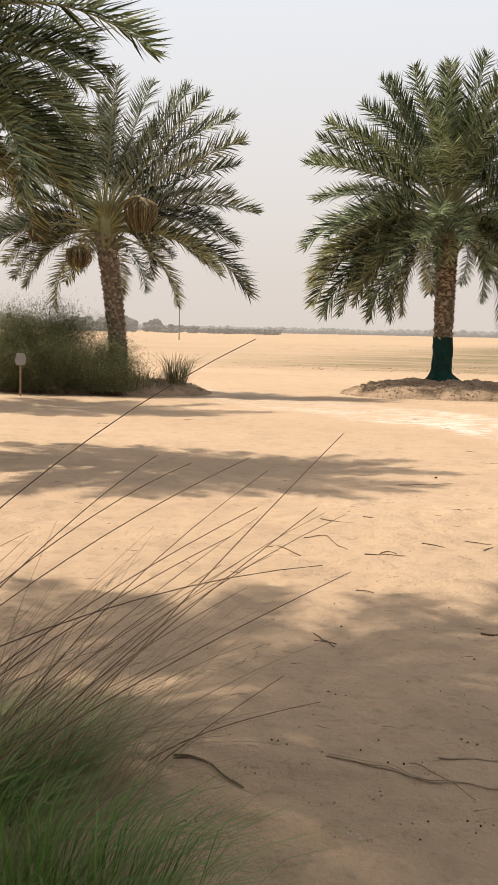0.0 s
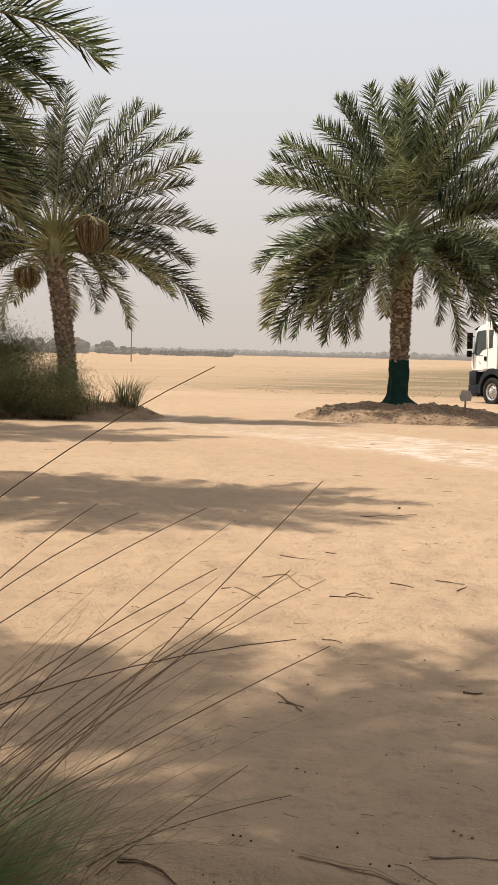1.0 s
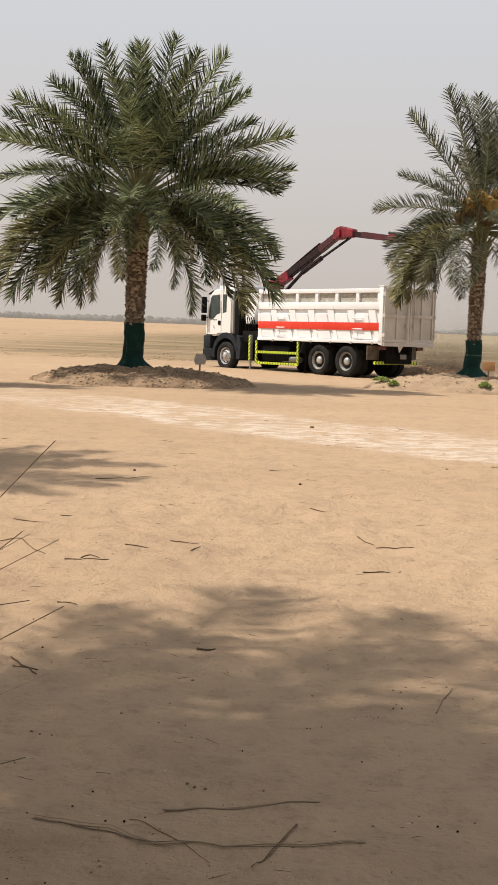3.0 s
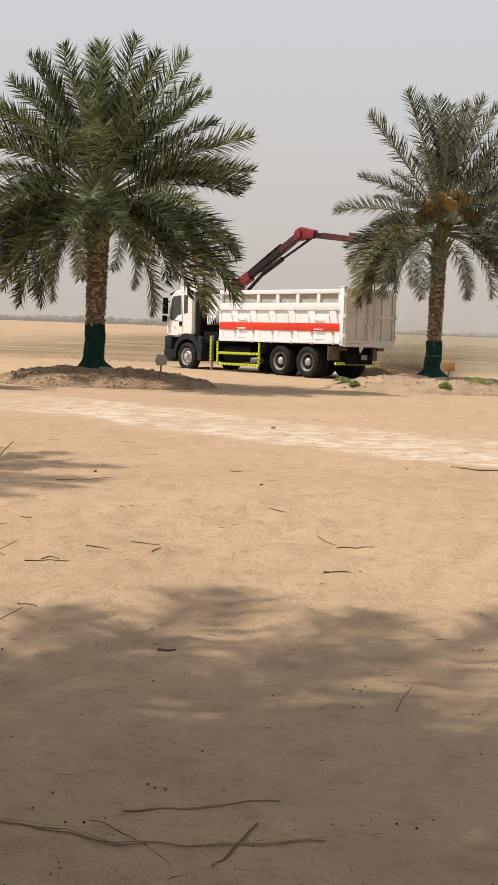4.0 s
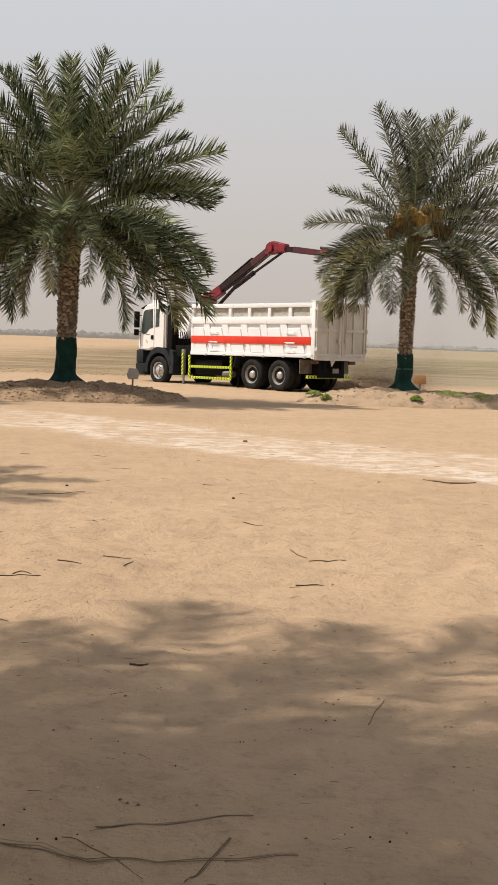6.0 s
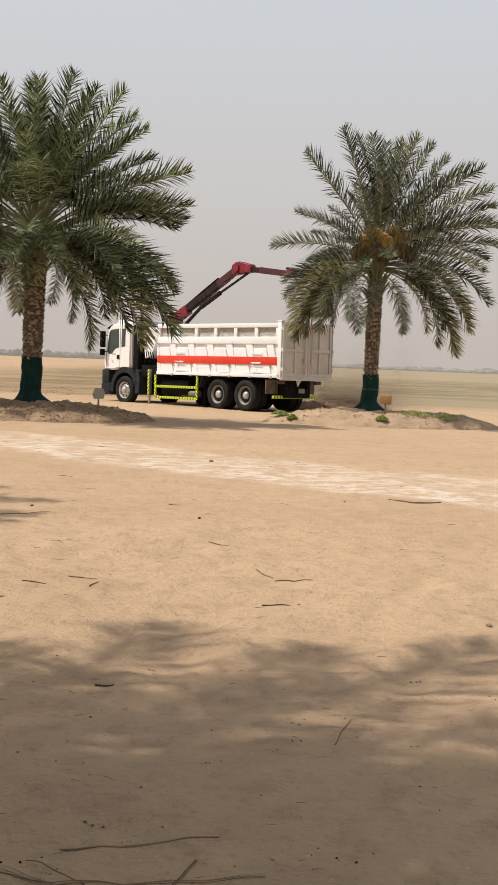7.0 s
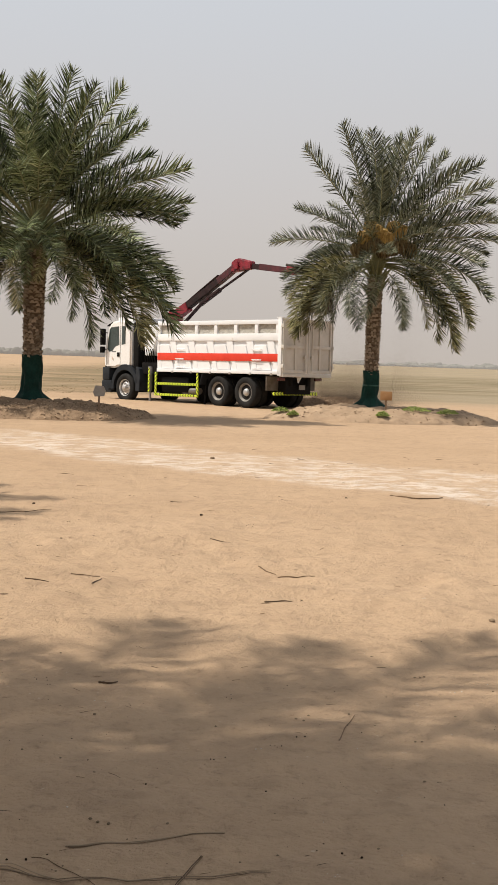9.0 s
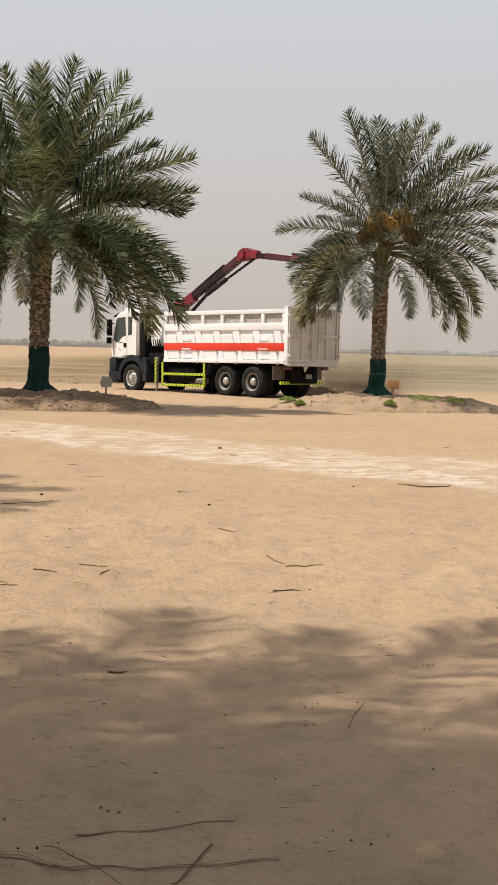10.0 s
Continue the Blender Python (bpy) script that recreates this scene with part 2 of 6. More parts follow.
STRAP = surf("cloth_strap", (0.006, 0.040, 0.030), (0.012, 0.075, 0.055), 6.0, 0.6)
BUSH = leaf_material("feathery_bush", (0.036, 0.040, 0.016), (0.155, 0.160, 0.070), (0.29, 0.25, 0.13), 0.24, 0.9)
TWIG = surf("dry_twig", (0.060, 0.034, 0.018), (0.170, 0.105, 0.056), 9.0, 0.95, bump=0.4, bscale=60.0, dist=0.004, island=True)
DRYSTALK = surf("dry_palm_stalk", (0.15, 0.102, 0.062), (0.33, 0.238, 0.152), 5.0, 0.8, bump=0.2, bscale=60.0, dist=0.003, island=True)
# low dust is coloured darker to stand in for shade behind the truck
DUST_SHADED = surf("dust", (0.062, 0.047, 0.036), (0.105, 0.082, 0.063), 0.6, 1.0, bump=0.0, spec=0.0)
DUST_PALE = surf("pale_dust", (0.20, 0.158, 0.122), (0.29, 0.232, 0.182), 0.6, 1.0, bump=0.0, spec=0.0)
STRAW = surf("straw_stems", (0.085, 0.050, 0.028), (0.240, 0.158, 0.092), 5.0, 0.7, bump=0.1, island=True)
STRAW_PALE = surf("pale_straw_stems", (0.15, 0.115, 0.060), (0.36, 0.285, 0.165), 5.0, 0.7, bump=0.1, island=True)
BLADE = leaf_material("grass_blade", (0.070, 0.160, 0.028), (0.165, 0.290, 0.062), (0.26, 0.22, 0.10), 0.3, 0.5)
HERB = leaf_material("low_herb", (0.13, 0.18, 0.035), (0.30, 0.36, 0.085), (0.38, 0.38, 0.15), 0.25, 0.6)
TUFT = leaf_material("olive_tuft", (0.07, 0.072, 0.030), (0.21, 0.20, 0.095), (0.33, 0.28, 0.16), 0.25, 0.7)
DRYGRASS = leaf_material("dry_tuft", (0.17, 0.130, 0.070), (0.29, 0.220, 0.125), (0.36, 0.28, 0.17), 0.25, 0.7)
PEBBLE = surf("pebble", (0.13, 0.092, 0.060), (0.34, 0.26, 0.18), 3.0, 0.9, bump=0.4, spec=0.05)
CRUMB = surf("sand_crumb", (0.24, 0.165, 0.108), (0.40, 0.285, 0.188), 4.0, 0.95, bump=0.3, spec=0.05, island=True)
CHIP = surf("pale_chip", (0.40, 0.35, 0.29), (0.62, 0.56, 0.48), 9.0, 0.9, bump=0.3, spec=0.2)
DROPPING = surf("dark_dropping", (0.014, 0.009, 0.006), (0.042, 0.027, 0.017), 9.0, 1.0, bump=0.4, spec=0.02)
# all three far tree materials emit a little, painting haze over the trees
FAR = surf("far_trees_haze_glow", (0.055, 0.058, 0.048), (0.085, 0.085, 0.070), 0.05, 1.0, bump=0.0, spec=0.0, island=True)
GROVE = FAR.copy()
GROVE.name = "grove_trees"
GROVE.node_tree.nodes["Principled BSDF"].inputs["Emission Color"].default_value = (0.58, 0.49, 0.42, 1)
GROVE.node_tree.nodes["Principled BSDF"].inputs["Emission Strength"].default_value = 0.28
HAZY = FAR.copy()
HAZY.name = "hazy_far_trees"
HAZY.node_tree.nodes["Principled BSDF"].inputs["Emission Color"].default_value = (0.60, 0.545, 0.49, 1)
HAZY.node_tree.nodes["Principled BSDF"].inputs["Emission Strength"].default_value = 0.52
FAR.node_tree.nodes["Principled BSDF"].inputs["Emission Color"].default_value = (0.61, 0.535, 0.475, 1)  # glow stands in for light of the dusty air before them
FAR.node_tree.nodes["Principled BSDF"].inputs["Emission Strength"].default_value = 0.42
WHITE = surf("white_paint", (0.74, 0.755, 0.775), (0.82, 0.835, 0.855), 1.6, 0.42, bump=0.05, bscale=60.0, dist=0.003, dirt=(0.56, 0.51, 0.44), dirt_at=0.63, coat=0.15)
CABWHITE = surf("cab_paint", (0.76, 0.755, 0.74), (0.82, 0.82, 0.81), 1.2, 0.28, bump=0.0, dirt=(0.60, 0.55, 0.47), dirt_at=0.66, coat=0.3)
DUSTY = surf("dusty_white", (0.44, 0.41, 0.365), (0.58, 0.555, 0.515), 1.8, 0.7, bump=0.1, dirt=(0.36, 0.30, 0.24), dirt_at=0.58)
FADED = surf("faded_mark", (0.52, 0.36, 0.28), (0.62, 0.46, 0.36), 6.0, 0.6, bump=0.0)
RED = surf("red_stripe", (0.60, 0.030, 0.012), (0.72, 0.050, 0.020), 2.0, 0.4, bump=0.03, dirt=(0.45, 0.20, 0.13), dirt_at=0.66)
CRANEDEEP = surf("crane_maroon", (0.035, 0.006, 0.009), (0.10, 0.010, 0.018), 3.0, 0.55, bump=0.05, dirt=(0.02, 0.008, 0.008), dirt_at=0.48)
CRANERED = surf("crane_red", (0.150, 0.007, 0.016), (0.29, 0.013, 0.030), 3.0, 0.45, bump=0.05, dirt=(0.022, 0.008, 0.009), dirt_at=0.50)
CRANEDARK = surf("greasy_steel", (0.008, 0.005, 0.005), (0.026, 0.010, 0.011), 4.0, 0.6, bump=0.2, dirt=(0.11, 0.02, 0.025), dirt_at=0.58, spec=0.25)
BUCKET = surf("bucket_steel", (0.030, 0.020, 0.018), (0.085, 0.058, 0.048), 3.0, 0.55, 0.3, bump=0.2, dirt=(0.21, 0.16, 0.11), dirt_at=0.58)
STEEL = surf("bare_steel", (0.22, 0.21, 0.20), (0.40, 0.39, 0.37), 5.0, 0.4, 0.7, bump=0.1)
DARK = surf("black_chassis", (0.005, 0.005, 0.005), (0.013, 0.012, 0.012), 3.0, 0.7, bump=0.2, dirt=(0.04, 0.032, 0.025), dirt_at=0.70, spec=0.08)
PLASTIC = surf("grey_plastic", (0.012, 0.015, 0.019), (0.030, 0.034, 0.040), 3.0, 0.6, bump=0.1, dirt=(0.07, 0.058, 0.046), dirt_at=0.70, spec=0.18)
FLAP = surf("dusty_rubber", (0.10, 0.085, 0.07), (0.19, 0.165, 0.14), 4.0, 0.9, bump=0.2, spec=0.1)
TYRE = surf("tyre_rubber", (0.010, 0.010, 0.010), (0.030, 0.029, 0.028), 4.0, 0.85, bump=0.3, dirt=(0.10, 0.085, 0.07), dirt_at=0.62, spec=0.12)
RIM = surf("dusty_rim", (0.11, 0.102, 0.092), (0.24, 0.225, 0.205), 5.0, 0.6, 0.2, bump=0.1, dirt=(0.12, 0.09, 0.065), dirt_at=0.55)
CHROME = surf("hub_cap", (0.45, 0.44, 0.43), (0.62, 0.61, 0.60), 5.0, 0.35, 0.6, bump=0.0)
TAPE = stripe_material()
GRILLE = mesh_grille_material()
GLASS = glass_material()
LAMP_RED = surf("lamp_lens", (0.07, 0.010, 0.008), (0.11, 0.016, 0.012), 5.0, 0.25, bump=0.0)
BOARD = surf("weathered_board", (0.21, 0.19, 0.165), (0.31, 0.285, 0.255), 6.0, 0.9, bump=0.3)
BROWN_BOARD = surf("brown_board", (0.30, 0.155, 0.062), (0.42, 0.23, 0.10), 6.0, 0.8, bump=0.3)
POST = surf("wooden_post", (0.16, 0.10, 0.06), (0.28, 0.19, 0.12), 6.0, 0.9, bump=0.4)


# ---- building helpers ----
def finish(name, me, material, parent, label="", smooth=None):
    me.materials.append(material)
    if smooth is not None:
        me.shade_smooth()
        me.set_sharp_from_angle(angle=radians(smooth))
    ob = new(name, me)
    ob.parent = parent
    if label:
        ob["label"] = label
    return ob


def part(name, bm, material, parent, label="", smooth=35):
    me = bpy.data.meshes.new(name)
    bm.normal_update()
    bm.to_mesh(me)
    bm.free()
    return finish(name, me, material, parent, label, smooth)


def soup(name, vs, fs, material, parent=None, label="", smooth=None):
    me = bpy.data.meshes.new(name)
    me.from_pydata(vs, [], fs)
    me.update()
    return finish(name, me, material, parent, label, smooth)


def thing(name, m, label, category, group=""):
    ob = new(name)
    ob.matrix_basis = m
    return tagged(ob, label, category, group)


def box(bm, x0, x1, y0, y1, z0, z1, bev=0.012, m=None):
    geo = bmesh.ops.create_cube(bm, size=1, matrix=(m or Matrix()) @ Matrix.Translation(((x0 + x1) / 2, (y0 + y1) / 2, (z0 + z1) / 2)) @ Matrix.Diagonal((x1 - x0, y1 - y0, z1 - z0, 1)))
    if bev:
        es = list({e for v in geo["verts"] for e in v.link_edges})
        bmesh.ops.bevel(bm, geom=es, offset=bev, segments=2, affect="EDGES", profile=0.6)
    return bm


def boxed(*a, **k):
    return box(bmesh.new(), *a, **k)


def rod(bm, a, b, r0, r1=None, n=10):
    a, b = Vector(a), Vector(b)
    d = b - a
    m = Matrix.Translation((a + b) / 2) @ d.to_track_quat("Z", "Y").to_matrix().to_4x4()
    bmesh.ops.create_cone(bm, cap_ends=True, segments=n, radius1=r0, radius2=r0 if r1 is None else r1, depth=d.length, matrix=m)
    return bm


def beam(bm, a, b, w, h0, h1=None, bev=0.015):
    """A square beam from a to b in the x-z plane, w wide (y), h0 to h1 deep."""
    a, b = Vector(a), Vector(b)
    h1 = h0 if h1 is None else h1
    d = (b - a).normalized()
    up = d.cross(Vector((0, 1, 0))).normalized()
    vs = []
    for p, h in ((a, h0), (b, h1)):
        for sy, sz in ((-1, -1), (1, -1), (1, 1), (-1, 1)):
            vs.append(bm.verts.new(p + Vector((0, sy * w / 2, 0)) + up * sz * h / 2))
    fs = [bm.faces.new([vs[i] for i in q]) for q in ((3, 2, 1, 0), (4, 5, 6, 7), (0, 1, 5, 4), (1, 2, 6, 5), (2, 3, 7, 6), (3, 0, 4, 7))]
    bmesh.ops.recalc_face_normals(bm, faces=fs)
    if bev:
        bmesh.ops.bevel(bm, geom=list({e for f in fs for e in f.edges}), offset=bev, segments=2, affect="EDGES")
    return bm


def slab(bm, outline, y0, y1, bev=0.0):
    """An outline in x-z pulled out from y0 to y1."""
    a = [bm.verts.new((x, y0, z)) for x, z in outline]
    b = [bm.verts.new((x, y1, z)) for x, z in outline]
    n = len(a)
    fs = [bm.faces.new(a), bm.faces.new(b[::-1])] + [bm.faces.new((a[i], b[i], b[(i + 1) % n], a[(i + 1) % n])) for i in range(n)]
    bmesh.ops.recalc_face_normals(bm, faces=fs)
    if bev:
        bmesh.ops.bevel(bm, geom=list({e for f in fs for e in f.edges}), offset=bev, segments=3, affect="EDGES", clamp_overlap=True)
    return bm


def lathe(profile, n=28, axis="Y"):
    """A ring-shaped body from (along, radius) pairs about the axis."""
    bm = bmesh.new()
    rings = []
    for s, r in profile:
        ring = []
        for k in range(n):
            a = 2 * math.pi * k / n
            p = (r * math.cos(a), s, r * math.sin(a)) if axis == "Y" else (r * math.cos(a), r * math.sin(a), s)
            ring.append(bm.verts.new(p))
        rings.append(ring)
    for r0, r1 in zip(rings, rings[1:]):
        for k in range(n):
            bm.faces.new((r0[k], r0[(k + 1) % n], r1[(k + 1) % n], r1[k]))
    for ring, flip in ((rings[0], True), (rings[-1], False)):
        bm.faces.new(ring[::-1] if flip else ring)
    bmesh.ops.recalc_face_normals(bm, faces=bm.faces)
    return bm


def tube_mesh(points, radii, sides, vs, fs):
    """Adds a tapered tube along points to the lists vs and fs."""
    base = len(vs)
    n = len(points)
    for i, p in enumerate(points):
        t = (points[min(i + 1, n - 1)] - points[max(i - 1, 0)]).normalized()
        u = t.orthogonal().normalized() if abs(t.z) > 0.98 else t.cross(Vector((0, 0, 1))).normalized()
        w = t.cross(u)
        for k in range(sides):
            a = 2 * math.pi * k / sides
            vs.append(p + (u * math.cos(a) + w * math.sin(a)) * radii[i])
    for i in range(n - 1):
        for k in range(sides):
            a, b = base + i * sides + k, base + i * sides + (k + 1) % sides
            fs.append((a, b, b + sides, a + sides))
    fs.append(tuple(base + k for k in range(sides))[::-1])
    fs.append(tuple(base + (n - 1) * sides + k for k in range(sides)))


def bezier(a, b, c, n):
    return [a * (1 - t) ** 2 + b * 2 * t * (1 - t) + c * t * t for t in (i / (n - 1) for i in range(n))]


def lattice(ix, iy, seed):
    h = np.sin(ix * 127.1 + iy * 311.7 + seed * 74.7) * 43758.5453
    return h - np.floor(h)


def field_noise(x, y, seed=0):
    x, y = np.asarray(x, float), np.asarray(y, float)
    ix, iy = np.floor(x), np.floor(y)
    fx, fy = x - ix, y - iy
    fx, fy = fx * fx * (3 - 2 * fx), fy * fy * (3 - 2 * fy)
    a, b = lattice(ix, iy, seed), lattice(ix + 1, iy, seed)
    c, d = lattice(ix, iy + 1, seed), lattice(ix + 1, iy + 1, seed)
    return (a + (b - a) * fx) * (1 - fy) + (c + (d - c) * fx) * fy - 0.5


def ground_z(x, y):
    """Height of the sand: level yard, falling a little towards the drive, low drifts, trodden dimples."""
    x, y = np.asarray(x, float), np.asarray(y, float)
    near = np.exp(-(np.hypot(x, y) / 40.0) ** 2)
    z = -0.07 * np.clip((y - 20.0) / 20.0, 0.0, 1.0)
    z = z + near * (0.05 * field_noise(x * 0.35, y * 0.35, 3) * np.clip((y - 2) / 6, 0, 1) + 0.030 * field_noise(x * 1.3, y * 1.3, 5)
                    + 0.030 * field_noise(x * 2.6, y * 3.4, 7) + 0.015 * field_noise(x * 5.5, y * 7.2, 9) + 0.056 * np.exp(-((np.hypot(x, y) - 9.6) / 2.4) ** 2) * field_noise(x * 4.2, y * 4.6, 21) + 0.018 * field_noise(x * 11.0, y * 14.0, 11))
    return z


def gz(x, y):
    return float(ground_z(x, y))


# ---- ground: one sheet out to the horizon ----
def build_ground():
    ang = np.concatenate([np.linspace(-48, 48, 481), np.linspace(48, 312, 90)[1:-1]])
    ang = np.radians(90 - ang)
    rad = [0.0, 0.6]
    while rad[-1] < 3800:
        r = rad[-1]
        rad.append(r * (1.04 if r < 2.4 else 1.0115 if r < 14 else 1.022 if r < 60 else 1.08))
    rad = np.array(rad[1:])
    R, A = np.meshgrid(rad, ang, indexing="ij")
    X, Y = R * np.cos(A), R * np.sin(A)
    V = np.stack([X, Y, ground_z(X, Y)], -1).reshape(-1, 3)
    n, k = len(rad), len(ang)
    i, j = np.meshgrid(np.arange(n - 1), np.arange(k), indexing="ij")
    j2 = (j + 1) % k
    F = np.stack([i * k + j, i * k + j2, (i + 1) * k + j2, (i + 1) * k + j], -1).reshape(-1, 4)[:, ::-1]
    vs = V.tolist() + [(0, 0, gz(0, 0))]
    fs = F.tolist() + [(q, (q + 1) % k, n * k) for q in range(k)]
    ob = soup("ground", vs, fs, SAND, None, smooth=180)
    return tagged(ob, "pale orange desert sand, trodden, with a chalky wheel track", "ground", kind="structure")


build_ground()


# ---- earth mounds round the palms ----
def mound(name, cx, cy, rx, ry, h, turn, seed, label, clods, earth):
    rng = random.Random(seed)
    n, k = 64, 240
    vs, fs = [], []
    ca, sa = math.cos(radians(turn)), math.sin(radians(turn))

    def top(u, v):
        r = math.hypot(u, v)
        a = math.atan2(v, u)
        edge = 1 + 0.16 * noise.noise((math.cos(a) * 1.6, math.sin(a) * 1.6, seed)) + 0.05 * noise.noise((math.cos(a) * 6, math.sin(a) * 6, seed))
        s = min(r / edge, 1.15)
        z = h * max(0.0, 1 - s ** 2.6) ** 0.8 * (1 + 0.28 * noise.noise((u * 1.8, v * 1.8, seed + 3)))
        z += 0.10 * noise.noise((u * 6, v * 6, seed)) * (1 - min(s, 1)) ** 0.3 + 0.05 * noise.noise((u * 15, v * 15, seed)) + 0.035 * noise.noise((u * 31, v * 27, seed))
        return z - (0.06 if s >= 1 else 0.0) - max(0, s - 0.92) * 0.3

    def place(u, v):
        x, y = cx + u * rx * ca - v * ry * sa, cy + u * rx * sa + v * ry * ca
        return x, y, gz(x, y) + top(u, v)

    for i in range(n + 1):
        for j in range(k):
            s, a = 1.16 * i / n, 2 * math.pi * j / k
            vs.append(place(s * math.cos(a), s * math.sin(a)))
    for i in range(n):
        for j in range(k):
            fs.append((i * k + j, (i + 1) * k + j, (i + 1) * k + (j + 1) % k, i * k + (j + 1) % k))
    hill = tagged(new(name), label, "mound")
    soup("mound_body", vs, fs, earth, hill, smooth=180)
    cv, cf = [], []
    for _ in range(clods):
        a, s = rng.uniform(0, 6.283), rng.uniform(0.2, 1.08) ** 0.6
        x, y, z = place(s * math.cos(a), s * math.sin(a))
        r = rng.choice((0.008, 0.010, 0.013, 0.017, 0.024, 0.036))
        b = len(cv)
        for d in ((1, 0, 0), (0, 1, 0), (-1, 0, 0), (0, -1, 0), (0, 0, 1), (0, 0, -1)):
            q = r * rng.uniform(0.6, 1.3)
            cv.append((x + d[0] * q, y + d[1] * q, z + d[2] * q * 0.75))
        cf += [(b + p, b + q, b + 4) for p, q in ((0, 1), (1, 2), (2, 3), (3, 0))] + [(b + q, b + p, b + 5) for p, q in ((0, 1), (1, 2), (2, 3), (3, 0))]
    tagged(soup("loose_earth", cv, cf, CLOD, hill), kind="stuff")
    return place


mound_l = mound("earth_mound", -4.2, 33.1, 2.92, 2.3, 0.42, 4, 11, "low mound of dug brown earth round a date palm", 6500, EARTH)
mound_r = mound("earth_mound", 5.25, 36.7, 3.5, 2.3, 0.42, 6, 12, "low mound of dug brown earth with herbs round a date palm", 1300, EARTH_SANDY)
mound("earth_mound", 4.75, 46.3, 1.5, 0.7, 0.34, 10, 14, "low heap of dark dug earth behind the truck", 1500, EARTH)
mound("earth_mound", -12.4, 29.2, 3.0, 1.9, 0.40, 14, 13, "low earth mound under a shrub and a palm", 500, EARTH)


# ---- date palms ----
FROND = 4.0


def frond_mesh(bend, seed, material):
    """One feather leaf, 4 m long, that starts along x and bends down by the given angle; leaflets stand in two ranks, a V and a flat one."""
    rng = random.Random(seed)
    B = radians(bend)
    n = 14

    def at(s):
        a = B * s
        if B < 0.02:
            return Vector((s * FROND, 0, 0)), Vector((1, 0, 0)), Vector((0, 0, 1))
        p = Vector((math.sin(a) / B, 0, -(1 - math.cos(a)) / B)) * FROND
        return p, Vector((math.cos(a), 0, -math.sin(a))), Vector((math.sin(a), 0, math.cos(a)))

    vs, fs = [], []
    pts = [at(i / n)[0] for i in range(n + 1)]
    tube_mesh(pts, [0.030 * (1 - i / n) ** 0.8 + 0.005 for i in range(n + 1)], 4, vs, fs)
    stalk_faces = len(fs)
    count = 58
    for i in range(count):
        s = 0.24 + 0.76 * ((i + rng.uniform(-0.3, 0.3)) / (count - 1) if 0 < i < count - 1 else i / (count - 1)) ** 0.88
        p, t, u = at(s)
        ln = 0.80 * (0.45 + 0.55 * math.sin(math.pi * min(1.0, 0.12 + 0.74 * s)) ** 0.8) * (1 - 0.45 * max(0.0, s - 0.9) / 0.1)
        for side in (-1, 1):
            for rank in range(2):  # leaflets stand in two planes, the upper one longer
                if rank and rng.uniform(0, 1) < 0.25:
                    continue
                l = ln * rng.uniform(0.80, 1.12) * (1.0 - 0.12 * rank)
                fwd = radians(rng.gauss(68, 6) - 22 * s)
                vee = radians(rng.gauss(44, 7) if rank == 0 else rng.gauss(0, 9))
                lat = Vector((0, side, 0)) * math.cos(vee) + u * math.sin(vee)
                d = (t * math.cos(fwd) + lat * math.sin(fwd)).normalized()
                d2 = (d + Vector((0, 0, -(rng.uniform(0.0, 0.22) if rank == 0 else rng.uniform(0.1, 0.65))))).normalized()
                w = (t - d * t.dot(d)).normalized()
                tw = radians(rng.gauss(0, 28))
                w = (w * math.cos(tw) + d.cross(w) * math.sin(tw)) * 0.0185 * rng.uniform(0.8, 1.2)
                b = len(vs)
                m = p + d * l * 0.42
                e = m + d2 * l * 0.58
                vs += [p - w * 0.5, p + w * 0.5, m + w, m - w, e]
                fs += [(b, b + 1, b + 2, b + 3), (b + 3, b + 2, b + 4)]
    me = bpy.data.meshes.new("frond")
    me.from_pydata([tuple(v) for v in vs], [], fs)
    me.materials.append(material)
    me.materials.append(RACHIS)
    for q in range(stalk_faces):
        me.polygons[q].material_index = 1
    me.update()
    return me


BENDS = (10, 26, 42, 58, 74, 90, 106, 122)
FROND_SETS = [{b: [frond_mesh(b, 100 * k + b + 7 * v, mt) for v in range(2)] for b in BENDS} for k, mt in enumerate((LEAF, LEAF2, LEAF_OLD_SUNLIT))]


def add_frond(parent, root, tip, rng, leafset, bend=None):
    """A frond from root whose end comes to tip (both in the palm's own axes)."""
    v = Vector(tip) - Vector(root)
    el = math.degrees(math.atan2(v.z, math.hypot(v.x, v.y)))
    roll = rng.uniform(-26, 26)
    if bend is not None:
        roll *= 0.25
    else:
        bend = 12 + 64 * max(0.0, min(1.0, (80 - el) / 115)) ** 1.6 + (8 if el < -25 else 0) + rng.uniform(-11, 11)
    b = min(BENDS, key=lambda q: abs(q - bend))
    B = radians(b)
    scale = v.length / (FROND * math.sin(B / 2) / (B / 2))
    # low fronds get the old yellow leaf with sunlight painted into its tone
    aged_sunlit = el < -22 and rng.uniform(0, 1) < 0.65
    ob = new("frond", rng.choice(FROND_SETS[2 if aged_sunlit else leafset][b]))
    ob.parent = parent
    az = math.degrees(math.atan2(v.y, v.x))
    ob.matrix_basis = pose(*root, 0, 0, az) @ pose(0, 0, 0, 0, -(el + b / 2), 0) @ pose(0, 0, 0, roll, 0, 0) @ Matrix.Diagonal((scale, scale, scale, 1))
    return ob


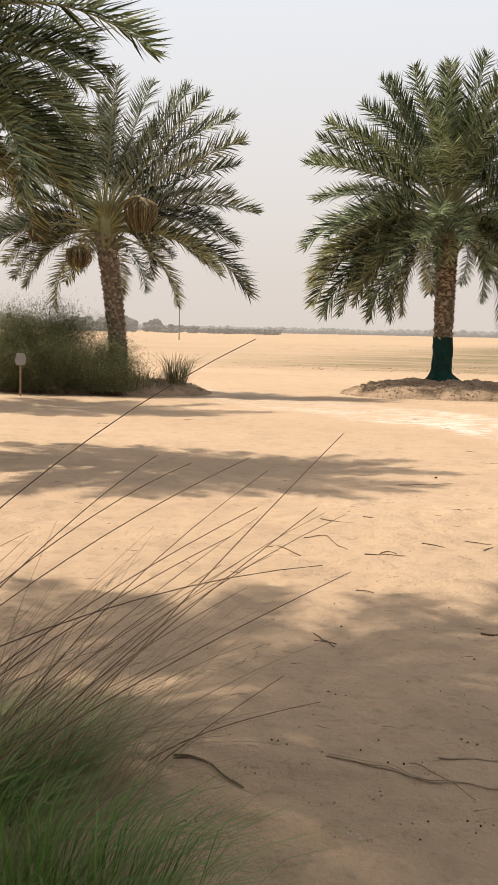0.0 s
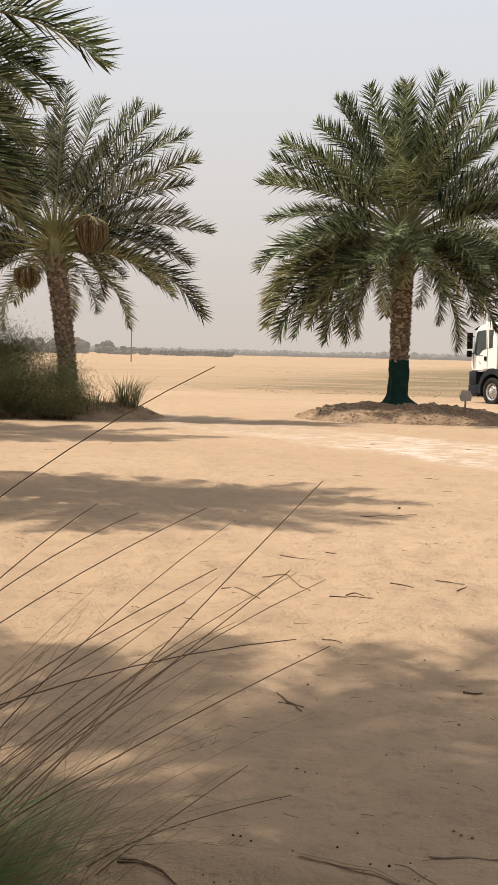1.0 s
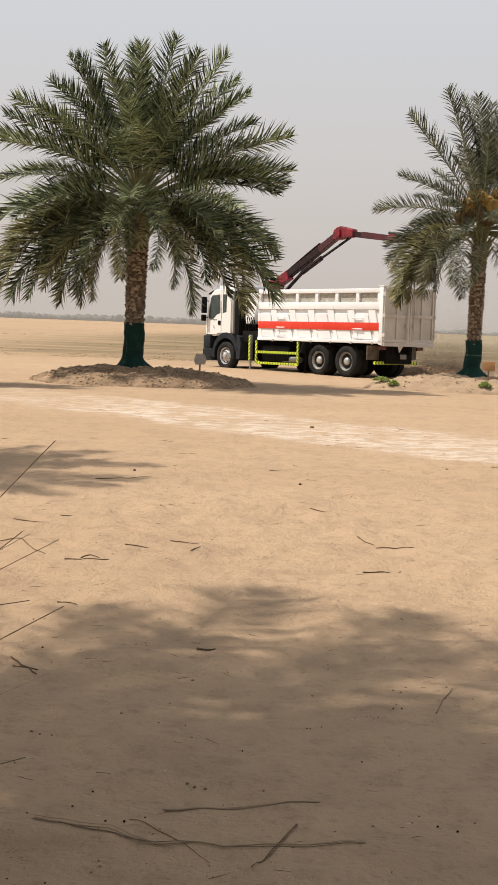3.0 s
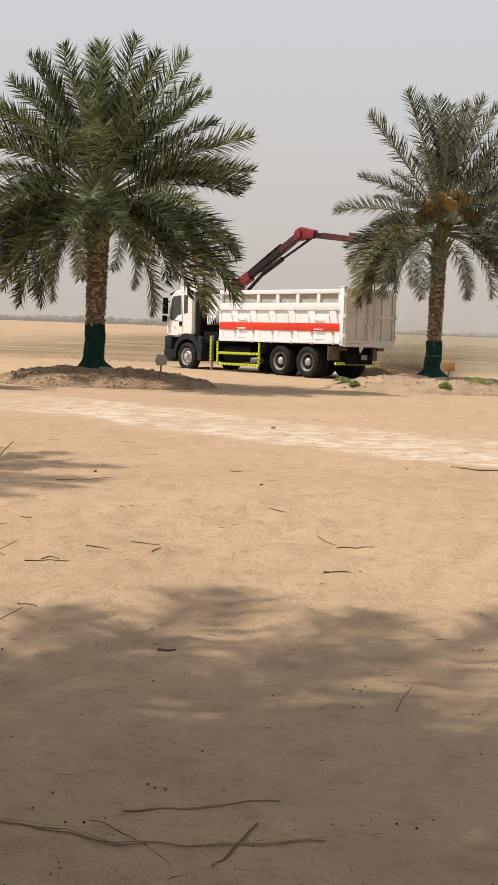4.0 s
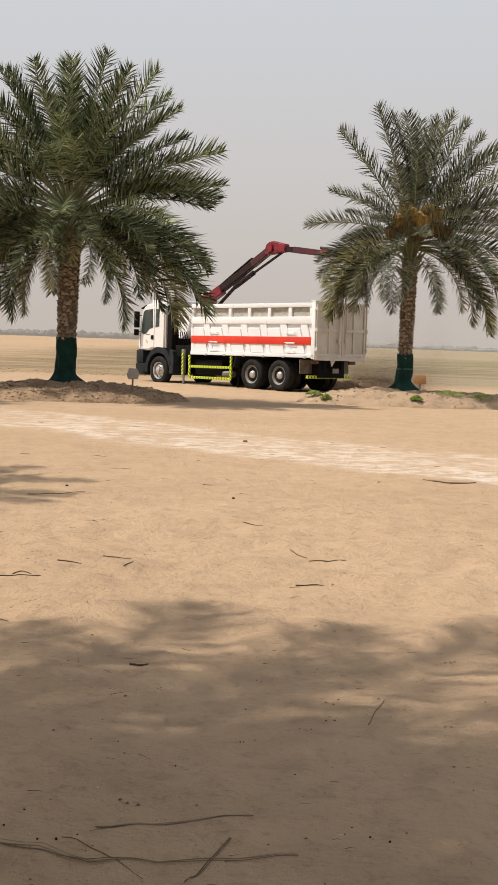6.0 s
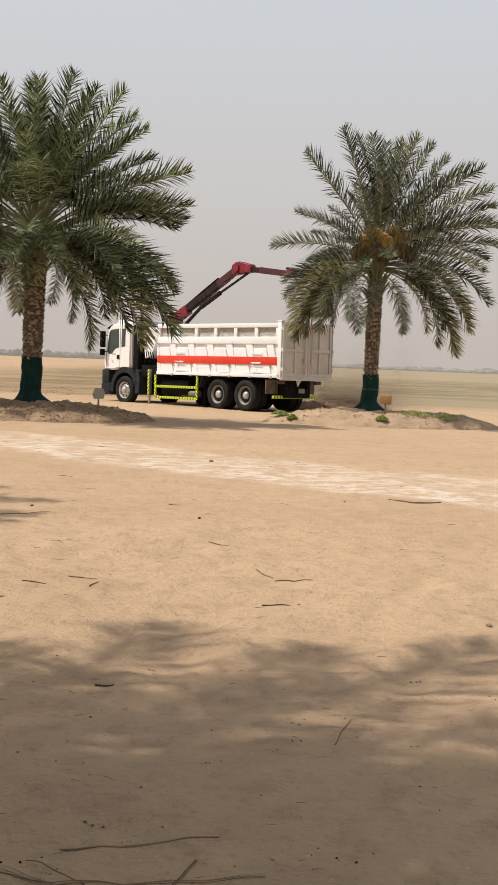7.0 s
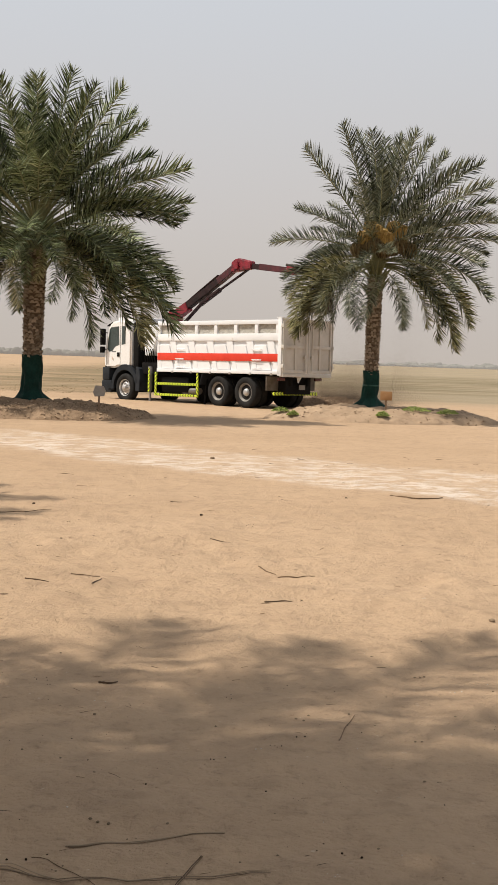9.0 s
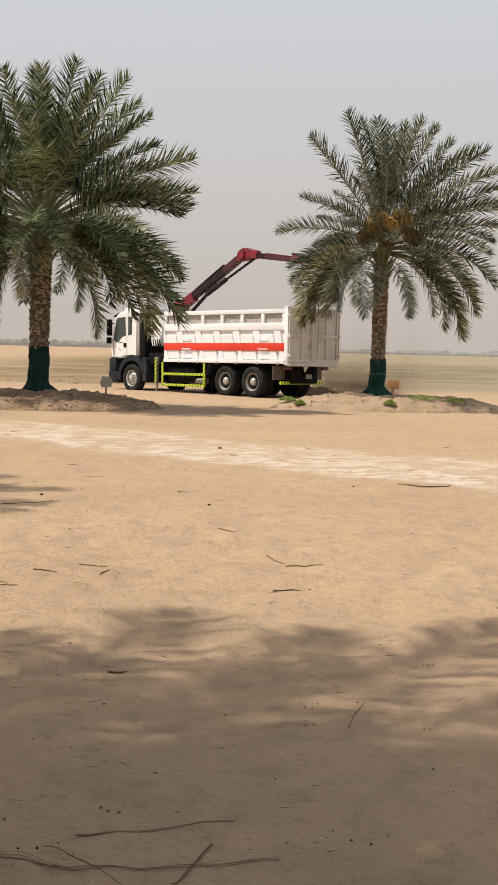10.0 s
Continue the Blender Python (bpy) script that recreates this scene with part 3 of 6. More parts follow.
def trunk_parts(palm, height, r0, r1, lean, seed, start=0.0):
    rng = random.Random(seed)
    top = Vector((lean[0], lean[1], height))

    def axis(s):
        return Vector((top.x * s ** 1.5, top.y * s ** 1.5, height * s))

    vs, fs = [], []
    pts = [axis(i / 16) for i in range(17)]
    pts[0] = pts[0] - Vector((0, 0, 0.3))
    tube_mesh(pts, [(r0 + (r1 - r0) * i / 16) * (1.0 if i else 1.1) for i in range(17)], 18, vs, fs)
    soup("trunk", [tuple(v) for v in vs], fs, FIBRE, palm, smooth=60)
    # cut leaf bases in a spiral
    bv, bf = [], []
    rows = int(height / 0.08)
    for i in range(int(start / 0.08), rows + 3):
        s = min(i / rows, 1.0)
        r = r0 + (r1 - r0) * s
        k = 12
        for j in range(k):
            a = 2 * math.pi * (j + (i % 2) * 0.5 + rng.uniform(-0.28, 0.28)) / k + i * 0.21
            o = Vector((math.cos(a), math.sin(a), 0))
            t = Vector((-math.sin(a), math.cos(a), 0))
            c = axis(s) + Vector((0, 0, rng.uniform(-0.032, 0.032)))
            w = 0.072 * rng.uniform(0.8, 1.15) * r / 0.20
            hgt = rng.uniform(0.03, 0.065)
            out = rng.uniform(0.025, 0.060)
            b = len(bv)
            for q in (c + o * (r - 0.03) - t * w - Vector((0, 0, 0.05)), c + o * (r - 0.03) + t * w - Vector((0, 0, 0.05)),
                      c + o * (r + out) + t * w * 0.3 + Vector((0, 0, hgt)), c + o * (r + out) - t * w * 0.3 + Vector((0, 0, hgt)),
                      c + o * (r + out - 0.05) + t * w * 0.25 + Vector((0, 0, hgt + 0.012)), c + o * (r + out - 0.05) - t * w * 0.25 + Vector((0, 0, hgt + 0.012)),
                      c + o * (r - 0.03) + t * w * 0.9 + Vector((0, 0, 0.06)), c + o * (r - 0.03) - t * w * 0.9 + Vector((0, 0, 0.06))):
                bv.append(tuple(q))
            bf += [(b, b + 1, b + 2, b + 3), (b + 3, b + 2, b + 4, b + 5), (b + 5, b + 4, b + 6, b + 7), (b + 1, b + 6, b + 4, b + 2), (b, b + 3, b + 5, b + 7)]
    tagged(soup("bark", bv, bf, BARK, palm), kind="stuff")
    return axis


def cloth_wrap(palm, axis_r, top_z, flare, seed, straps):
    """Green shade cloth wound round the foot of the trunk, spreading in folds on the earth."""
    n, k = 22, 60
    vs, fs = [], []
    for i in range(n + 1):
        s = i / n
        z = -0.12 + (top_z + 0.12) * s
        for j in range(k):
            a = 2 * math.pi * j / k
            fold = noise.noise((math.cos(a) * 2.4, math.sin(a) * 2.4, z * 2.2 + seed))
            fine = noise.noise((math.cos(a) * 7, math.sin(a) * 7, z * 7 + seed))
            low = max(0.0, 1 - s / 0.34)
            r = axis_r + 0.052 + 0.032 * fold + 0.016 * fine + 0.016 * math.sin(3 * a + 7 * z + seed) + flare * low ** 1.7 * (1 + 0.35 * fold + 0.2 * math.sin(a * 5 + seed))
            ragged = (0.05 * noise.noise((math.cos(a) * 3, math.sin(a) * 3, seed + 9)) if i == n else 0)
            vs.append((r * math.cos(a), r * math.sin(a), z + ragged))
    for i in range(n):
        for j in range(k):
            fs.append((i * k + j, i * k + (j + 1) % k, (i + 1) * k + (j + 1) % k, (i + 1) * k + j))
    cloth = soup("trunk_wrap", vs, fs, CLOTH, palm, "dark green shade cloth round the trunk", smooth=70)
    for z in straps:
        ring = lathe([(z - 0.022, axis_r + 0.044), (z - 0.018, axis_r + 0.066), (z + 0.018, axis_r + 0.066), (z + 0.022, axis_r + 0.044)], 30, "Z")
        part("strap", ring, STRAP, cloth)


def fruit_stalk(palm, root, out, drop, material, seed, size=1.0):
    rng = random.Random(seed)
    vs, fs = [], []
    a = Vector(root)
    knee = a + Vector(out)
    tube_mesh(bezier(a, a + Vector(out) * 0.7 + Vector((0, 0, 0.25)), knee, 7), [0.025] * 7, 5, vs, fs)
    for _ in range(340):
        a, f = rng.uniform(0, 6.283), rng.uniform(0.35, 1.05)
        o = Vector((math.cos(a), math.sin(a), 0)) * 0.22 * size * rng.uniform(0.15, 1.25)
        d = Vector((o.x * 0.75, o.y * 0.75, -drop * f * size))
        tube_mesh(bezier(knee, knee + Vector((o.x * 1.9, o.y * 1.9, d.z * 0.35)), knee + d, 5), [0.008, 0.011, 0.015, 0.016, 0.009], 3, vs, fs)
    tagged(soup("fruit_stalk", [tuple(v) for v in vs], fs, material, palm), kind="stuff")


def palm_tree(x, y, z, height, r0, r1, lean, radius, seed, label, tips=(), fill=46, wrap=None, leafset=0, heart=0.7, bunches=(), low=-66, bare=0, thin=0.0, notch=False, late=()):
    """A date palm. tips: (sideways, away, up) of fronds from the heart of the crown; fill: how many more round it."""
    rng = random.Random(seed)
    palm = thing("date_palm", pose(x, y, z), label, "palm tree", "date palms in the yard")
    axis = trunk_parts(palm, height, r0, r1, lean, seed, wrap[0] - 0.05 if wrap else 0.0)
    if wrap:
        cloth_wrap(palm, r0, wrap[0], wrap[1], seed, wrap[2])
    top = axis(1.0)
    core = top + Vector((0, 0, heart))

    def root_for(t):
        el = math.atan2(t[2], math.hypot(t[0], t[1]))
        a = math.atan2(t[1], t[0])
        return (core.x + 0.20 * math.cos(a) * math.cos(el), core.y + 0.20 * math.sin(a) * math.cos(el), core.z - 0.20 + 0.40 * math.sin(el))

    right = Vector((y, -x, 0)).normalized()
    away = Vector((x, y, 0)).normalized()

    def fronds_to(ends):
        for sx, sy, up, *bend in ends:
            t = right * sx + away * sy + Vector((0, 0, up))
            add_frond(palm, root_for(t), core + t, rng, leafset, *bend)

    fronds_to(tips)
    for i in range(fill):
        f = (i + 0.5) / fill
        el = radians(86 + (low - 86) * f ** 0.68 + rng.uniform(-6, 6))
        az = i * 2.39996 + rng.uniform(-0.25, 0.25)
        r = radius * rng.uniform(0.66, 0.97) * (1.0 if el > -0.3 else 1 - 0.22 * (-el - 0.3)) * (0.84 if el > 1.15 else 1.0)
        t = Vector((math.cos(az) * math.cos(el), math.sin(az) * math.cos(el), math.sin(el))) * r
        if notch and t.dot(right) > 0.7 * r and -0.34 < t.z / r < 0.05:  # sky shows between two tiers of fronds
            continue
        if thin and t.dot(away) < -0.45 * r and el < 0.9 and rng.uniform(0, 1) < thin:
            continue
        if bare and t.dot(away) < -0.25 * r and -1.4 < el < 1.25:  # the dry side, where old leaves were cut away
            continue
        add_frond(palm, root_for(t), core + t, rng, leafset)
    fronds_to(late)
    for i in range(bare):  # stalks of cut and half-stripped leaves standing out of the heart
        a = math.pi * (i + 0.5) / bare + rng.uniform(-0.08, 0.08)
        o = (right * math.cos(a) * 0.9 - away * rng.uniform(0.15, 0.5) + Vector((0, 0, math.sin(a) * 0.95 + 0.1))).normalized()
        sv, sf = [], []
        q, ln = core + Vector((0, 0, -0.45)) + o * 0.12, rng.uniform(0.9, 1.5)
        tube_mesh(bezier(q, q + o * ln * 0.5 + Vector((0, 0, 0.05)), q + o * ln - Vector((0, 0, 0.06)), 6), [0.040, 0.026, 0.020, 0.016, 0.012, 0.008], 5, sv, sf)
        soup("leaf_stalk", [tuple(v) for v in sv], sf, STALK, palm, smooth=60)
    # young spear leaves, fibre and stalks in the heart
    vs, fs = [], []
    for i in range(36):
        a = rng.uniform(0, 6.283)
        o = Vector((math.cos(a), math.sin(a), 0))
        s = rng.uniform(0, 1)
        p = top + Vector((0, 0, -0.45 + s * 1.1)) + o * (r1 * (0.9 - 0.35 * s))
        tube_mesh(bezier(p, p + o * 0.15 + Vector((0, 0, 0.25)), p + o * rng.uniform(0.25, 0.5) + Vector((0, 0, rng.uniform(0.25, 0.5))), 5), [0.05, 0.045, 0.036, 0.026, 0.016], 5, vs, fs)
    tube_mesh([top + Vector((0, 0, -0.3)), top + Vector((0, 0, heart * 0.6)), top + Vector((0, 0, heart + 0.35))], [r1 * 1.0, r1 * 0.85, 0.05], 10, vs, fs)
    soup("crown_heart", [tuple(v) for v in vs], fs, RACHIS, palm, "olive leaf stalks packed in the crown's heart")
    for k, (out, drop, mat, size) in enumerate(bunches):
        o = right * out[0] + away * out[1]
        fruit_stalk(palm, core + Vector((0, 0, -0.1)), (o.x, o.y, out[2]), drop, mat, seed + k, size)
    return palm


TIPS_L = [(-0.3, 0.6, 4.05), (0.9, -0.7, 4.05), (-1.95, 0.5, 3.65), (-1.1, -0.8, 3.7), (0.25, -1.0, 3.8), (1.5, 0.4, 3.6), (-2.5, -0.4, 2.75), (-3.6, 0.3, 2.0), (-3.9, -0.5, 1.2), (-3.9, 0.5, 0.25),
          (-3.95, -0.3, -1.15), (-3.5, -0.8, -2.1), (-2.95, 0.2, -2.85), (-1.75, -0.6, -3.05), (-2.35, 0.7, -2.75), (2.25, -0.4, 3.75), (2.9, 0.5, 2.9), (2.6, 0.8, 3.3), (4.05, -0.5, 1.55), (4.1, 0.4, 0.75),
          (3.8, 0.6, 0.25), (3.7, 0.3, -1.6), (3.3, -0.9, -2.4), (2.4, 0.6, -2.6), (1.35, -0.3, -3.1), (1.9, -1.2, -2.3), (3.45, 0.9, -2.0), (3.0, -1.4, -1.3), (-3.1, -1.5, -0.9), (3.75, -0.5, -2.85), (3.0, -0.8, -3.15), (-3.6, -0.6, -2.6), (-3.0, -1.0, -3.0), (-0.2, -2.6, -1.2), (1.6, -2.4, -1.2), (3.75, 0.8, -1.3), (3.05, -0.4, -2.85), (2.9, -1.1, -1.8), (3.9, -0.9, 0.35), (3.6, 0.9, 0.95), (-1.3, -0.3, -3.0), (-3.4, 0.6, -1.8), (0.6, -1.5, -1.1), (-0.5, -1.6, -1.2), (1.3, -1.2, -1.9), (-1.4, -1.1, -1.9), (1.9, -0.9, -1.7), (-1.9, -0.9, -1.5), (2.2, -1.0, -2.2), (-2.3, -0.8, -2.2), (-0.7, -0.9, -2.2), (-1.15, -0.5, -2.8), (-0.9, 0.5, -2.5), (0.75, -0.8, -2.1), (0.45, -1.2, -1.6), (-0.35, -1.2, -1.6), (0.95, 0.3, -2.4), (-1.5, -0.9, -2.7), (-2.2, -1.1, -2.6)]
TIPS_R = [(-2.17, 0.3, 2.76), (-1.13, -0.4, 3.35), (-0.6, 0.6, 3.3), (-0.1, -0.5, 3.2), (0.25, 0.5, 3.15), (0.6, -0.3, 3.1), (1.03, -0.5, 3.2), (1.48, 0.4, 3.1), (0.8, 0.9, 3.1), (1.92, 0.8, 2.76), (2.86, -0.3, 2.31), (2.5, 0.7, 2.5), (3.3, 0.4, 1.38), (3.1, -0.8, 1.7),
          (3.5, -0.5, 0.64), (3.3, 0.7, 0.9), (3.25, 0.6, -0.1), (3.1, -0.9, -0.69), (3.25, -0.6, -1.58), (2.9, 0.5, -2.0), (2.56, 0.3, -2.41), (2.26, -0.7, -2.86), (1.9, 0.5, -2.6), (1.33, -0.5, -2.3), (0.44, 0.4, -2.4), (0.1, -1.0, -2.2), (-0.5, -0.7, -2.35), (-1.18, 0.5, -2.15), (-0.9, -0.9, -2.1),
          (-2.1, -0.4, -2.66), (-2.2, 0.5, -2.05), (-1.8, 0.8, -2.3), (-1.92, 0.3, -0.4), (-3.0, -0.2, -0.05), (-2.36, 0.4, 1.08), (-1.5, -1.0, -1.9), (2.4, -1.4, -1.4), (-2.2, -0.9, -1.7), (-2.35, -0.6, -2.4), (-2.5, 0.2, -1.5), (-1.75, -0.5, -2.55), (-2.6, -0.4, -1.0), (-2.0, 0.6, -2.7), (2.25, -0.2, -2.8), (3.5, 0.1, 0.2), (-1.3, -0.9, -2.4), (-1.5, -0.7, -1.7), (-1.2, -0.8, -2.0), (0.9, -0.8, -2.3), (1.8, -0.9, -2.2)]
TIPS_0 = [(3.65, 0.3, 2.95), (3.75, -0.4, 2.05), (2.25, 0.4, 3.8), (2.7, -0.6, 3.35), (1.3, 0.4, 3.9), (0.3, -0.4, 4.1), (3.6, 0.7, 1.6), (4.1, -0.3, 0.1), (3.85, 0.5, -0.75), (3.9, -0.5, -2.2), (2.1, 0.4, -2.35), (1.0, -0.6, -2.0), (-1.2, 0.3, -2.45),
          (-2.0, -0.4, -2.0), (-2.3, 0.5, -0.95), (-1.5, -0.4, 4.0), (-2.6, 0.4, 3.2), (-3.6, -0.3, 1.6), (-3.9, 0.5, 0.3), (-3.4, -0.5, -1.4), (3.2, -0.8, -1.7)]
TIPS_B = [(2.95, 0.9, 1.2, 26), (3.0, -0.6, 1.1, 26), (3.22, -0.3, -0.02, 90), (2.63, -0.2, -0.26, 74), (2.67, 0.3, -0.4, 58), (2.2, 0.2, -0.5, 42), (2.37, -0.3, -2.06, 58), (2.5, 0.4, -1.3, 58), (2.31, 0.3, -1.12, 42), (2.1, -0.5, -1.8, 58), (1.9, 0.5, -2.2, 58), (2.45, 0.0, -1.65, 58), (1.8, -0.2, -1.3, 42), (2.0, 0.2, -1.5, 58), (1.6, 0.0, -1.9, 58)]

palm_tree(-4.36, 33.05, 0.34, 3.81, 0.205, 0.275, (0.03, 0.0), 4.0, 21, "full green date palm, trunk foot wrapped in dark green cloth", [(a * 0.95, b, c - 0.32 * max(0.0, c / 4.0) ** 0.5) for a, b, c in TIPS_L], 78, (1.18, 0.46, ()), 0, heart=0.75, low=-44, thin=0.4, notch=True)
palm_tree(4.92, 36.67, 0.37, 3.60, 0.175, 0.20, (0.03, 0.0), 2.45, 22, "grey-green date palm with orange fruit stalks and cloth-wrapped trunk", TIPS_R, 36, (1.0, 0.42, (0.58,)), 1, heart=0.95, low=-40,
          bunches=[((-0.38 + 0.17 * k, -0.42 + 0.05 * (k % 2), 0.52 + 0.10 * (k * 3 % 4)), 0.62, FRUIT, 0.62) for k in range(7)] + [((-0.52 + 0.24 * k, -0.34, 0.22 + 0.07 * (k % 3)), 0.62, FRUIT_DARK, 0.72) for k in range(7)])
palm_tree(-11.76, 28.73, 0.28, 3.50, 0.20, 0.23, (-0.36, -0.14), 3.45, 23, "date palm with hanging brown fruit bunches behind a shrub", [(a * 0.90, b, c * (0.83 if c > 0 else 0.95)) for a, b, c in TIPS_0], 76, None, 1, heart=0.60, low=-46, bare=22,
          bunches=[((-0.62, -0.6, -0.75), 0.5, FRUIT_DARK, 1.0), ((0.85, -0.75, 0.45), 0.62, FRUIT_DARK, 1.35), ((-1.6, -0.3, -0.1), 0.6, FRUIT_DARK, 0.9)])
palm_tree(-8.45, 13.0, 0.0, 4.1, 0.25, 0.26, (0.0, 0.0), 3.5, 24, "leafy date palm whose shaded fronds arch over the yard", TIPS_B, 66, None, 0, heart=0.9)
palm_tree(-14.7, 22.4, 0.0, 5.5, 0.25, 0.26, (0.0, 0.0), 3.9, 25, "leafy date palm in the row along the yard", (), 70, None, 0, heart=0.8)


def shade_tips(x, y, long):
    """Fronds by world heading and by the reach of their shadow, in the palm's own axes."""
    n = math.hypot(x, y)
    out = []
    for a, r, up, bend in long:
        vx, vy = r * math.cos(radians(a)) - up / math.tan(SUN_EL), r * math.sin(radians(a))
        out.append(((vx * y - vy * x) / n, (vx * x + vy * y) / n, up, bend))
    return out


LONG_C = [(-12, 3.9, 0.2, 58), (4, 4.1, 0.3, 58), (12, 4.2, 0.2, 58), (19, 3.2, 0.2, 58), (28, 3.8, 0.2, 58), (42, 4.7, 0.2, 58), (50, 4.0, 0.3, 58), (66, 3.95, 0.3, 58), (76, 3.1, 0.2, 58), (94, 2.6, 0.2, 58), (114, 2.6, 0.2, 58), (136, 2.8, 0.2, 58)]
LONG_D = [(45, 4.3, 0.2, 58), (64, 4.4, 0.2, 58), (80, 4.5, 0.2, 58), (94, 4.5, 0.2, 58), (108, 4.3, 0.2, 58)]
palm_tree(-6.0, 4.0, 0.0, 5.6, 0.26, 0.27, (0.0, 0.0), 3.1, 26, "tall date palm that shades the sand", shade_tips(-6.0, 4.0, LONG_C), 36, None, 0, heart=0.9, low=-40)
# unseen palm, added only so its shadow covers the nearest sand
palm_tree(-3.0, 0.5, 0.0, 5.2, 0.26, 0.27, (0.0, 0.0), 4.5, 27, "unseen dense date palm added to shade the near sand", shade_tips(-3.0, 0.5, LONG_D), 112, None, 0, heart=0.9, low=-40,
          late=shade_tips(-3.0, 0.5, [(125, 4.0, 0.2, 58), (119, 3.5, 0.2, 58), (112, 3.1, 0.2, 58)]))


# ---- the tipper truck with a loader crane ----
def build_truck():
    truck = thing("tipper_truck", pose(2.424, 44.30, -0.075, 0, 0, 132.6) @ pose(0, 0, 0, 0, 0.75, 0),
                  "white tipper truck, red stripe and loader crane, parked on sand", "truck")

    # chassis
    bm = bmesh.new()
    for s in (-1, 1):
        box(bm, -1.45, 7.6, s * 0.42 - 0.05, s * 0.42 + 0.05, 0.78, 1.06)
    for x in (-1.3, -0.6, 0.68, 2.0, 3.4, 4.8, 6.0, 7.3):
        box(bm, x - 0.06, x + 0.06, -0.4, 0.4, 0.8, 1.0)
    for x in (0.0, 1.36, 6.5):
        rod(bm, (x, -1.0, 0.535), (x, 1.0, 0.535), 0.09)
        if x < 5:
            bmesh.ops.create_uvsphere(bm, u_segments=12, v_segments=8, radius=0.26, matrix=pose(x, 0, 0.55))
    box(bm, -1.4, 4.6, -0.55, 0.55, 1.04, 1.16)
    part("chassis", bm, DARK, truck)

    # wheels
    def wheel(x, side, dual):
        y = 1.22 * side
        depth = 0.62 if dual else 0.32
        hub = new("wheel")
        hub.parent = truck
        hub.matrix_basis = pose(x, y, 0.535, 0, 0, 0 if side > 0 else 180)
        R = 0.535
        prof = [(-depth, 0.30), (-depth, R - 0.05), (-depth + 0.03, R - 0.015)]
        if dual:
            prof += [(-depth + 0.27, R - 0.015), (-depth + 0.29, R - 0.06), (-depth + 0.31, R - 0.14), (-depth + 0.33, R - 0.14), (-depth + 0.35, R - 0.06)]
        prof += [(-0.28 if dual else -0.26, R - 0.004), (-0.055, R), (-0.025, R - 0.02), (-0.006, R - 0.07), (0.0, R - 0.13), (-0.010, R - 0.19), (-0.03, 0.315), (-0.09, 0.300)]
        part("tyre", lathe(prof, 40), TYRE, hub, smooth=40)
        if dual:
            rim = part("rim", lathe([(-0.30, 0.05), (-0.27, 0.18), (-0.20, 0.235), (-0.06, 0.262), (-0.03, 0.30), (-0.018, 0.318), (-0.03, 0.325), (-0.10, 0.305)], 36), RIM, hub, smooth=40)
            cap = lathe([(-0.26, 0.15), (-0.12, 0.145), (-0.05, 0.125), (-0.02, 0.09), (-0.012, 0.03)], 20)
        else:
            rim = part("rim", lathe([(-0.22, 0.305), (-0.05, 0.318), (-0.02, 0.318), (-0.03, 0.295), (-0.10, 0.275), (-0.06, 0.20), (-0.03, 0.16), (-0.03, 0.05)], 36), CHROME, hub, smooth=40)
            cap = lathe([(-0.05, 0.11), (0.03, 0.10), (0.05, 0.07), (0.055, 0.02)], 20)
        part("hub_cap", cap, CHROME, rim, "dull silver hub cap")
        for k in range(10):
            a = k * math.pi / 5
            rr, yy = (0.195, -0.20) if dual else (0.17, -0.025)
            nut = rod(bmesh.new(), (rr * math.cos(a), yy - 0.03, rr * math.sin(a)), (rr * math.cos(a), yy + 0.035, rr * math.sin(a)), 0.017, n=6)
            part("wheel_nut", nut, STEEL, rim)
        if not dual:
            for k in range(8):
                bm = bmesh.new()
                a = (k + 0.5) * math.pi / 4
                bmesh.ops.create_cone(bm, cap_ends=True, segments=12, radius1=0.032, radius2=0.032, depth=0.012, matrix=pose(0.236 * math.cos(a), -0.074, 0.236 * math.sin(a), 90))
                part("vent_hole", bm, DARK, rim)

    for side in (1, -1):
        wheel(6.5, side, False)
        wheel(1.36, side, True)
        wheel(0.0, side, True)

    # cab
    shell = [(7.74, 1.28), (7.80, 1.50), (7.80, 1.72), (7.70, 2.30), (7.56, 2.82), (7.40, 2.99), (7.15, 3.06), (6.42, 3.10), (6.24, 3.04), (6.19, 2.90), (6.19, 1.34), (6.95, 1.34), (7.10, 1.28)]
    cab = part("cab", slab(bmesh.new(), shell, -1.19, 1.19, 0.06), CABWHITE, truck, "white cab with dark windows", smooth=50)
    wind = [(7.835, 1.78), (7.74, 2.32), (7.615, 2.76), (7.59, 2.75), (7.70, 2.30), (7.79, 1.77)]
    part("windscreen", slab(bmesh.new(), wind, -1.05, 1.05, 0.01), GLASS, cab, "dark windscreen")
    for s in (1, -1):
        y0, y1 = sorted((s * 1.165, s * 1.197))
        pane = [(7.46, 1.88), (7.60, 1.98), (7.47, 2.72), (7.38, 2.82), (6.90, 2.86), (6.86, 2.14), (7.10, 2.08), (7.30, 1.90)]
        part("door_window", slab(bmesh.new(), pane, y0, y1, 0.008), GLASS, cab, "dark side window")
        pane = [(6.74, 2.14), (6.74, 2.86), (6.50, 2.86), (6.50, 2.18)]
        part("quarter_window", slab(bmesh.new(), pane, y0, y1, 0.008), GLASS, cab, "small dark rear window")
        y0, y1 = sorted((s * 1.190, s * 1.194))
        for a, b, z0, z1 in ((6.80, 6.815, 1.36, 2.86), (7.62, 7.635, 1.36, 1.95)):
            part("door_seam", boxed(a, b, y0, y1, z0, z1, bev=0), DARK, cab)
        bm = bmesh.new()
        y0, y1 = sorted((s * 1.185, s * 1.215))
